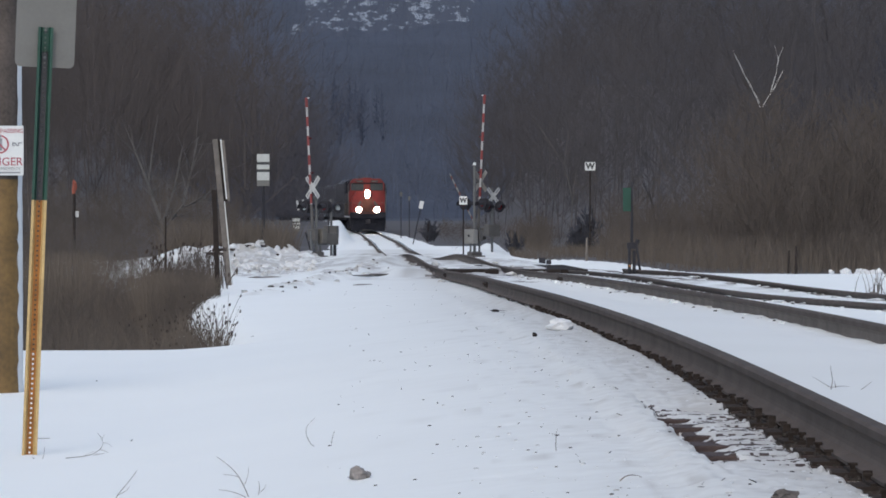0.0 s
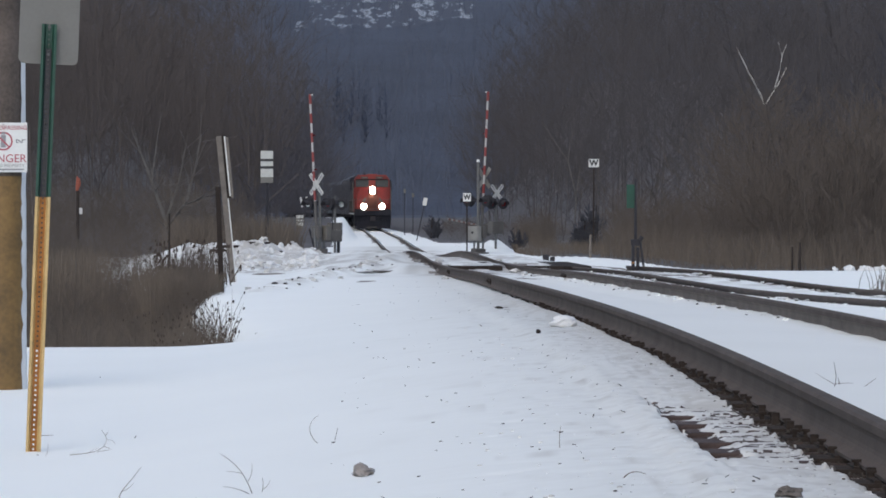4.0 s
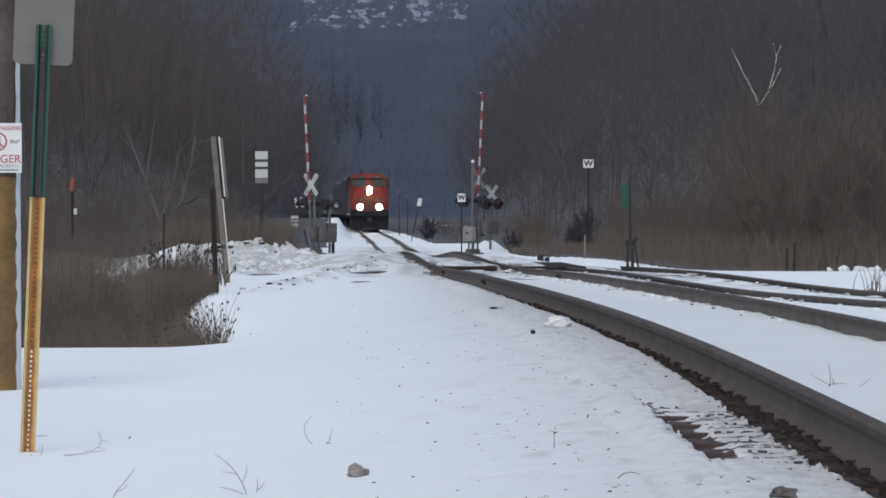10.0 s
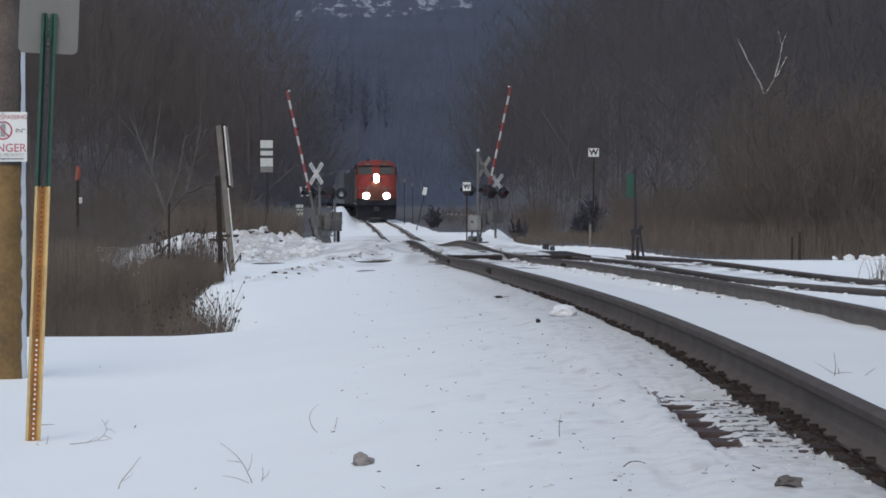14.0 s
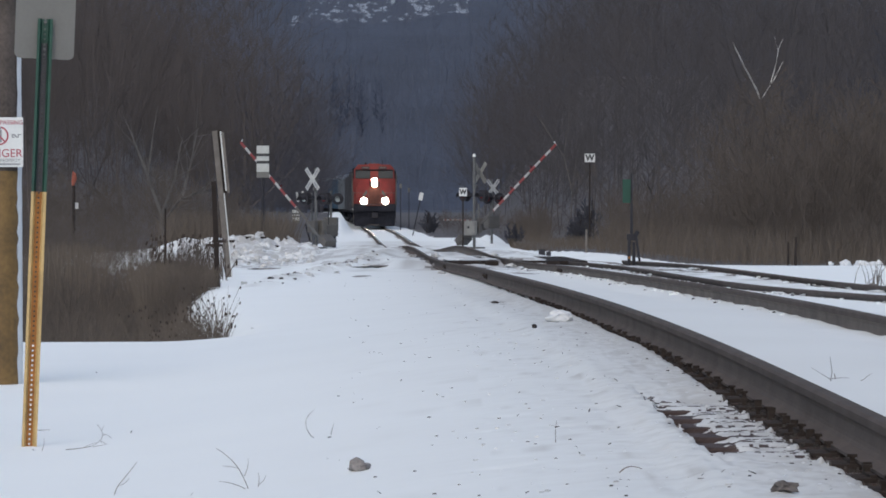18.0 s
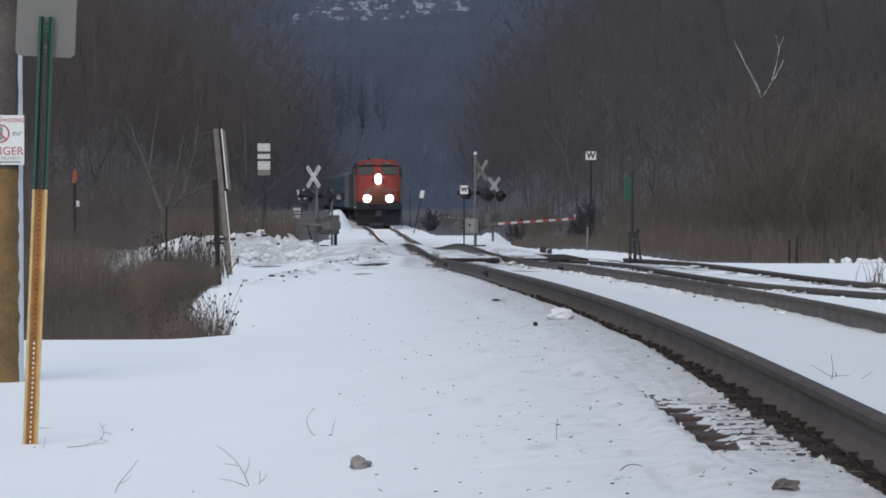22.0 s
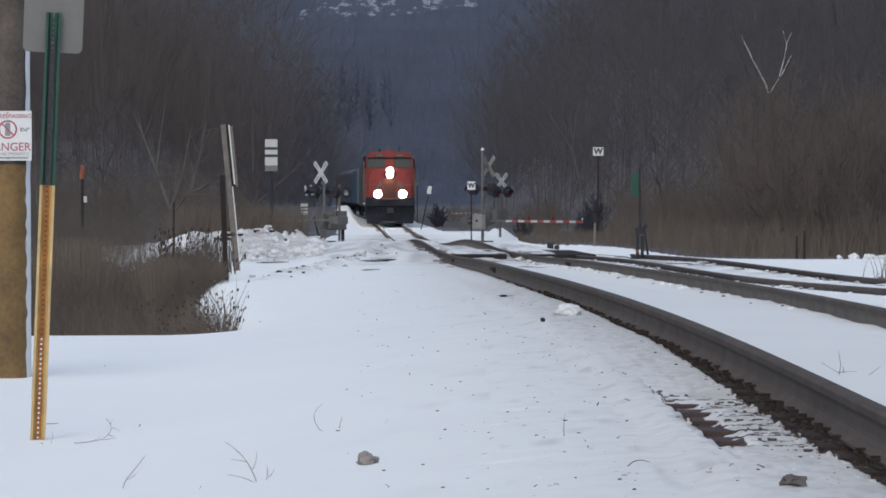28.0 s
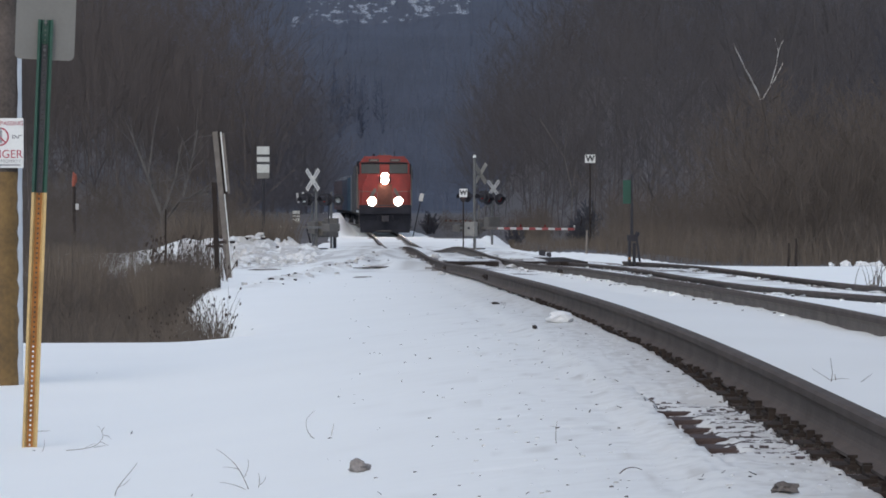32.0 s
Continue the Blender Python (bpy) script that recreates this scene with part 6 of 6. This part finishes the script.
def reeds(name, n, spot, hmin, hmax, material, label, seed, heads=0.0, lean=0.27, taper=None, thick=1.0):
    """Thin upright stalks, each a bent ribbon of two tubes."""
    rng = np.random.default_rng(seed)
    x, y = spot(rng, n)
    z = terrain(x, y) - 0.05
    h = rng.uniform(hmin, hmax, n)
    if taper:
        h = h * (0.28 + 0.72 * sstep(0.25, 1.7, taper(y) - x))
    lx, ly = np.clip(rng.normal(0, lean, n), -1.6 * lean, 1.3 * lean) * h, rng.normal(0, lean, n) * h
    r = (0.0022 + 0.0025 * rng.random(n)) * thick
    mx, my, mz = x + lx * 0.4, y + ly * 0.4, z + h * 0.55
    a = np.stack([x, y, z, mx, my, mz, r, r * 0.8], -1)
    b = np.stack([mx, my, mz, x + lx, y + ly, z + h, r * 0.8, r * 0.4], -1)
    tagged(ribbons(name, np.concatenate([a, b]), material, seed), label, "reeds", kind="stuff")
    if heads:
        k = rng.random(n) < heads
        t = np.stack([x + lx, y + ly, z + h - 0.02, x + lx * 1.03, y + ly * 1.03, z + h + 0.004, r * 0 + 0.008, r * 0 + 0.007], -1)[k]
        tagged(tubes("seed_heads", t, SEED), "dark dry seed heads on stalks", "seed heads", kind="stuff")


def in_ditch(rng, n):
    y = 30.0 + 44 * rng.random(n) ** 1.4
    x = ditch_edge(y) - 0.50 + 0.3 * sstep(48, 58, y) - 5.5 * rng.random(n) ** 1.7
    return x, y


def at_edge(rng, n):
    y = 29.3 + 9.5 * rng.random(n) ** 1.5
    x = ditch_edge(y) - 0.44 - 0.85 * rng.random(n)
    return x, y


def by_siding(rng, n):
    x = 4.0 + 12 * rng.random(n)
    y = brush_edge(x) + 0.6 + 34 * rng.random(n)
    y = np.where((x / y > 0.018) & (x / y < 0.0475) & (y < 148), y + 52, y)
    return x, y


def under_arm(rng, n):
    y = 118 + 32 * rng.random(n)
    x = np.maximum(y * rng.uniform(0.020, 0.050, n), 3.1)
    return x, np.maximum(y, brush_edge(x) + 1.0)


def on_bank(rng, n):
    y = 70 + 36 * rng.random(n)
    x = -8.5 - 5.5 * rng.random(n)
    return x, y


reeds("ditch_reeds", 26000, in_ditch, 0.35, 1.2, REED, "dense dry brown reeds filling the ditch", 31, 0.0, 0.22, ditch_edge, 0.95)


def far_ditch(rng, n):
    y = 58 + 32 * rng.random(n)
    x = ditch_edge(y) - 0.5 - 6.5 * rng.random(n)
    return x, y


reeds("far_ditch_reeds", 9000, far_ditch, 0.4, 1.25, REED, "dry brown reeds at the far end of the ditch", 36, 0.0, 0.2, ditch_edge, 2.0)
reeds("weed_stalks", 1900, at_edge, 0.22, 0.62, REED, "sparse weed stalks with dark seed heads at the bank edge", 32, 0.4, 0.28, None, 0.9)
reeds("siding_reeds", 6000, by_siding, 0.4, 1.2, REED, "dry brown grass along the side track", 33, thick=2.0)


reeds("verge_grass", 2200, under_arm, 0.12, 0.5, REED, "low dry grass on the verge beyond the side track", 37, thick=2.4)


def behind_bank(rng, n):
    y = 119 + 14 * rng.random(n)
    x = -5.9 - 4.6 * rng.random(n)
    return x, y


def edge_brush():
    """Brush along the lip of the ditch behind the posts, and stalks before the snowbank."""
    rng = np.random.default_rng(77)
    n = 3400
    y = rng.uniform(49.5, 64, n)
    x = np.minimum(ditch_edge(y) + 0.1, -0.0688 * y) - 1.2 * rng.random(n)
    top = -0.24 - 0.013 * (y - 50) + 0.07 * rng.normal(0, 1, n)
    z = terrain(x, y) - 0.05
    r = 0.003 + 0.004 * rng.random(n)
    a = np.stack([x, y, np.minimum(z, top - 0.15), np.minimum(x + rng.normal(0, 0.22, n), -0.068 * y), y, top, r, r * 0.5], -1)
    n = 300
    y = rng.uniform(60, 84, n)
    x = y * rng.uniform(-0.108, -0.078, n)
    z = terrain(x, y) - 0.05
    top = EYE_Z - y * np.where(x / y < -0.088, rng.uniform(0.015, 0.0235, n), rng.uniform(0.0145, 0.026, n))
    r = 0.004 + 0.005 * rng.random(n)
    b = np.stack([x, y, np.minimum(z, top - 0.3), x + rng.normal(0, 0.14, n), y, top, r, r * 0.5], -1)
    n = 1500
    y = rng.uniform(58, 82, n)
    x = y * rng.uniform(-0.128, -0.106, n)
    z = terrain(x, y) - 0.05
    top = EYE_Z - y * rng.uniform(0.0145, 0.025, n)
    r = 0.004 + 0.006 * rng.random(n)
    c = np.stack([x, y, np.minimum(z, top - 0.3), x + rng.normal(0, 0.2, n), y, top, r, r * 0.5], -1)
    n = 230
    y = rng.uniform(58, 76, n)
    lie = -0.090 + 0.024 * rng.random(n) ** 1.2
    x = y * lie
    top = EYE_Z - y * rng.uniform(0.0125, 0.024, n)
    z = np.minimum(terrain(x, y) - 0.05, top - 0.3)
    r = 0.006 + 0.006 * rng.random(n)
    tip = x + rng.normal(0, 0.13, n)
    tagged(ribbons("tall_weeds", np.stack([x, y, z, tip, y, top, r, r * 0.6], -1), WEED, 79), "tall dark dead weeds before the snowbank", "weeds", kind="stuff")
    k = rng.random(n) < 0.55
    heads = np.stack([tip, y, top - 0.05, tip + 0.01, y, top + 0.02, r * 2.6, r * 1.6], -1)[k]
    tagged(tubes("weed_heads", heads, SEED), "dark seed heads on tall dead weeds", "seed heads", kind="stuff")
    tagged(ribbons("lip_brush", np.concatenate([a, b, c]), REED, 78), "dry brown brush along the lip of the ditch", "reeds", kind="stuff")


edge_brush()
reeds("gate_reeds", 2600, behind_bank, 0.9, 1.9, REED, "brown reeds between the snowbank and the gate", 35, thick=4.5)
reeds("bank_reeds", 700, on_bank, 0.4, 1.2, REED, "dry reeds before the snowbank", 34, thick=2.0)


woods()


def limb_tree(name, x, y, limbs, material, label, scale=1.0, lower=(), sprays=3, sink=0.0):
    """A tree whose chief limbs are given as lists of points with radii; twigs are added along them."""
    rng = np.random.default_rng(int(abs(x * 31 + y)))
    twig = []
    segs_by_limb = []
    for pts in limbs:
        segs = []
        segs_by_limb.append(segs)
        for (ax, az, ar), (bx, bz, br) in zip(pts, pts[1:]):
            segs.append((ax, 0, az, bx, 0.1, bz, ar, br))
            for _ in range(sprays):
                u = rng.random()
                s = np.array([ax + (bx - ax) * u, 0, az + (bz - az) * u])
                d = np.array([bx - ax, 0, bz - az]) / max(math.hypot(bx - ax, bz - az), 0.01) + rng.normal(0, 0.55, 3)
                q = s + d * rng.uniform(0.4, 1.1) * scale
                twig.append((*s, *q, min(br, 0.03) * 0.6, 0.006))
    top = thing(name, pose(x, y, float(terrain(x, y)) - sink), label, "tree")
    for sgs in segs_by_limb:
        tubes("limb", sgs, material, top)
    if lower:
        tubes("trunk", [(a, 0, b, c, 0, d, r, q) for a, b, c, d, r, q in lower], BARK, top)
    tubes("crown", twig, BARK if sprays < 5 else material, top)
    return top


limb_tree("birch_tree", 11.1, 112.0, [[(-1.1, 7.92, 0.012), (-0.95, 7.6, 0.022), (-0.62, 6.95, 0.030), (-0.3, 6.35, 0.036), (-0.13, 5.95, 0.04)], [(0.62, 8.03, 0.010), (0.46, 7.64, 0.018), (0.41, 7.24, 0.020), (0.19, 6.44, 0.026), (-0.1, 5.95, 0.03)],
                                      [(0.33, 8.1, 0.008), (0.46, 7.64, 0.014)], [(0.62, 7.24, 0.016), (0.33, 6.64, 0.024), (0.19, 6.44, 0.024)]],
          BIRCH, "pale birch with forked white limbs above the brush", sink=0.48, lower=((-0.12, 5.95, 0.1, 3.0, 0.05, 0.08), (0.1, 3.0, 0.1, 0, 0.08, 0.11)))
limb_tree("bare_tree", -11.3, 130.0, [[(0, 0, 0.09), (0.05, 1.6, 0.08), (-0.5, 3.2, 0.05), (-1.2, 5.0, 0.025)], [(0.05, 1.6, 0.06), (0.6, 3.2, 0.04), (0.85, 4.6, 0.02)], [(0.05, 1.3, 0.06), (0.9, 2.4, 0.05), (1.2, 3.6, 0.035), (1.5, 5.1, 0.02)], [(0.9, 2.3, 0.04), (2.0, 2.7, 0.03), (2.6, 3.8, 0.015)], [(-0.5, 3.2, 0.04), (-0.3, 4.8, 0.02)]],
          ASH_BARK, "spreading bare grey tree at the wood's edge", sprays=9)
limb_tree("dead_tree", 6.2, 158.0, [[(0, 0, 0.03), (0.1, 2.5, 0.03), (-0.3, 4.2, 0.025), (-1.6, 6.2, 0.015)], [(-0.3, 4.2, 0.02), (-0.1, 6.0, 0.012)], [(0.1, 2.5, 0.02), (0.3, 4.0, 0.015)]], ASH_BARK, "dead grey sapling leaning among the woods")


def evergreen(x, y, h, w, label):
    """An uneven evergreen shrub: many small sprays in drooping tufts."""
    rng = np.random.default_rng(int(x * 7 + y))
    top = thing("evergreen_shrub", pose(x, y, float(terrain(x, y)) - 0.1), label, "shrub")
    tubes("trunk", [(0, 0, 0, 0.1, 0, h * 0.8, 0.06, 0.02)], DARK_WOOD, top)
    segs = []
    for k in range(5):
        v = tree_segs(rng, h * rng.uniform(0.6, 1.0), 22, 16, 0.5 * w, 0.006, 0.03, 2.2)
        v[:, [0, 3]] += rng.normal(0, 0.45) * w
        v[:, [1, 4]] += rng.normal(0, 0.3) * w
        segs.extend(v.tolist())
    tubes("crown", segs, CONIFER, top)
    return top


for spec in ((-1.0, 205.0, 1.7, 0.7, "dark low evergreen bush beside the line"), (3.5, 160.0, 1.3, 0.5, "dark low evergreen shrub at the wood's edge"), (6.9, 152.0, 2.7, 0.55, "dark evergreen at the wood's edge"),
             (6.3, 150.0, 1.7, 0.6, "dark low evergreen at the wood's edge"), (23.0, 165.0, 11.0, 1.2, "tall dark evergreen among bare trees")):
    evergreen(*spec)


# ---- movement ----
front_y = curve((0, 272.0), (3, 268.3), (6, 264.3), (9, 258.8), (12, 250.6), (15, 241.0), (18, 231.2), (21, 221.2), (24, 210.8), (28, 198.3), (32, 187.0))
arm_angle_right = curve((0, 86), (12.4, 86), (13, 80), (13.5, 76.6), (14.5, 66.7), (16.5, 48), (17, 44), (17.5, 39.4), (18, 35.4), (18.5, 31.0), (19, 24.0), (19.5, 16.8), (20, 9.4), (20.5, 6.8), (21.5, 4.6), (22.5, 1.2), (23, 0), (32, 0))
arm_angle_left = curve((0, 86), (12.4, 86), (13, 81), (13.5, 77), (14.5, 66), (16.5, 49), (17, 44.8), (17.5, 41.5), (18, 38.3), (18.5, 35.4), (19, 31.6), (19.5, 26), (20, 18.5), (20.5, 12.8), (21, 7.8), (21.5, 4.5), (22.5, 1), (23, 0), (32, 0))


arm_angle_far = curve((0, 35.2), (0.5, 31.6), (1, 24.7), (1.5, 17.8), (2, 10.5), (2.5, 7.8), (3, 6.6), (3.5, 5.0), (5.5, 0), (32, 0))


def on_track(y, length):
    """The pose of a vehicle whose front stands at y on the line."""
    x0, x1 = float(track_x(y)), float(track_x(y + length))
    z0, z1 = float(rail_z(y)) + RAIL_H, float(rail_z(y + length)) + RAIL_H
    return pose(x0, y, z0, math.degrees(math.atan2(z1 - z0, length)), 0, -math.degrees(math.atan2(x1 - x0, length)))


def motions():
    gap = 0.0
    for ob, wheels, length in [(loco, loco_wheels, 22.2)] + [(c, w, 17.6) for c, w in cars]:
        walk(ob, [(t, on_track(float(front_y(t)) + gap, length)) for t in np.arange(0, 32.01, 1.0)])
        for wheel, yy, r in wheels[:3]:
            walk(wheel, [(t, pose(0, yy, r, math.degrees((272.0 - float(front_y(t))) / r), 0, 0)) for t in np.arange(0, 32.01, 0.2)])
        gap += length
    times = np.concatenate([[0, 12.4], np.arange(12.75, 23.3, 0.25), [32]])
    walk(arm_far, [(t, pose(0, 0.1, far_pivot, 0, -max(0.0, float(arm_angle_far(t))), 0)) for t in (0, 0.25, 0.5, 0.75, 1, 1.25, 1.5, 1.75, 2, 2.5, 3, 3.5, 4.5, 5.5, 32)])
    for arm, f, pz in ((arm_left, arm_angle_left, 1.0), (arm_right, arm_angle_right, 1.0)):
        walk(arm, [(t, pose(0, 0.2, pz, 0, -max(0.0, min(86.0, float(f(t)))), 0)) for t in times])


motions()
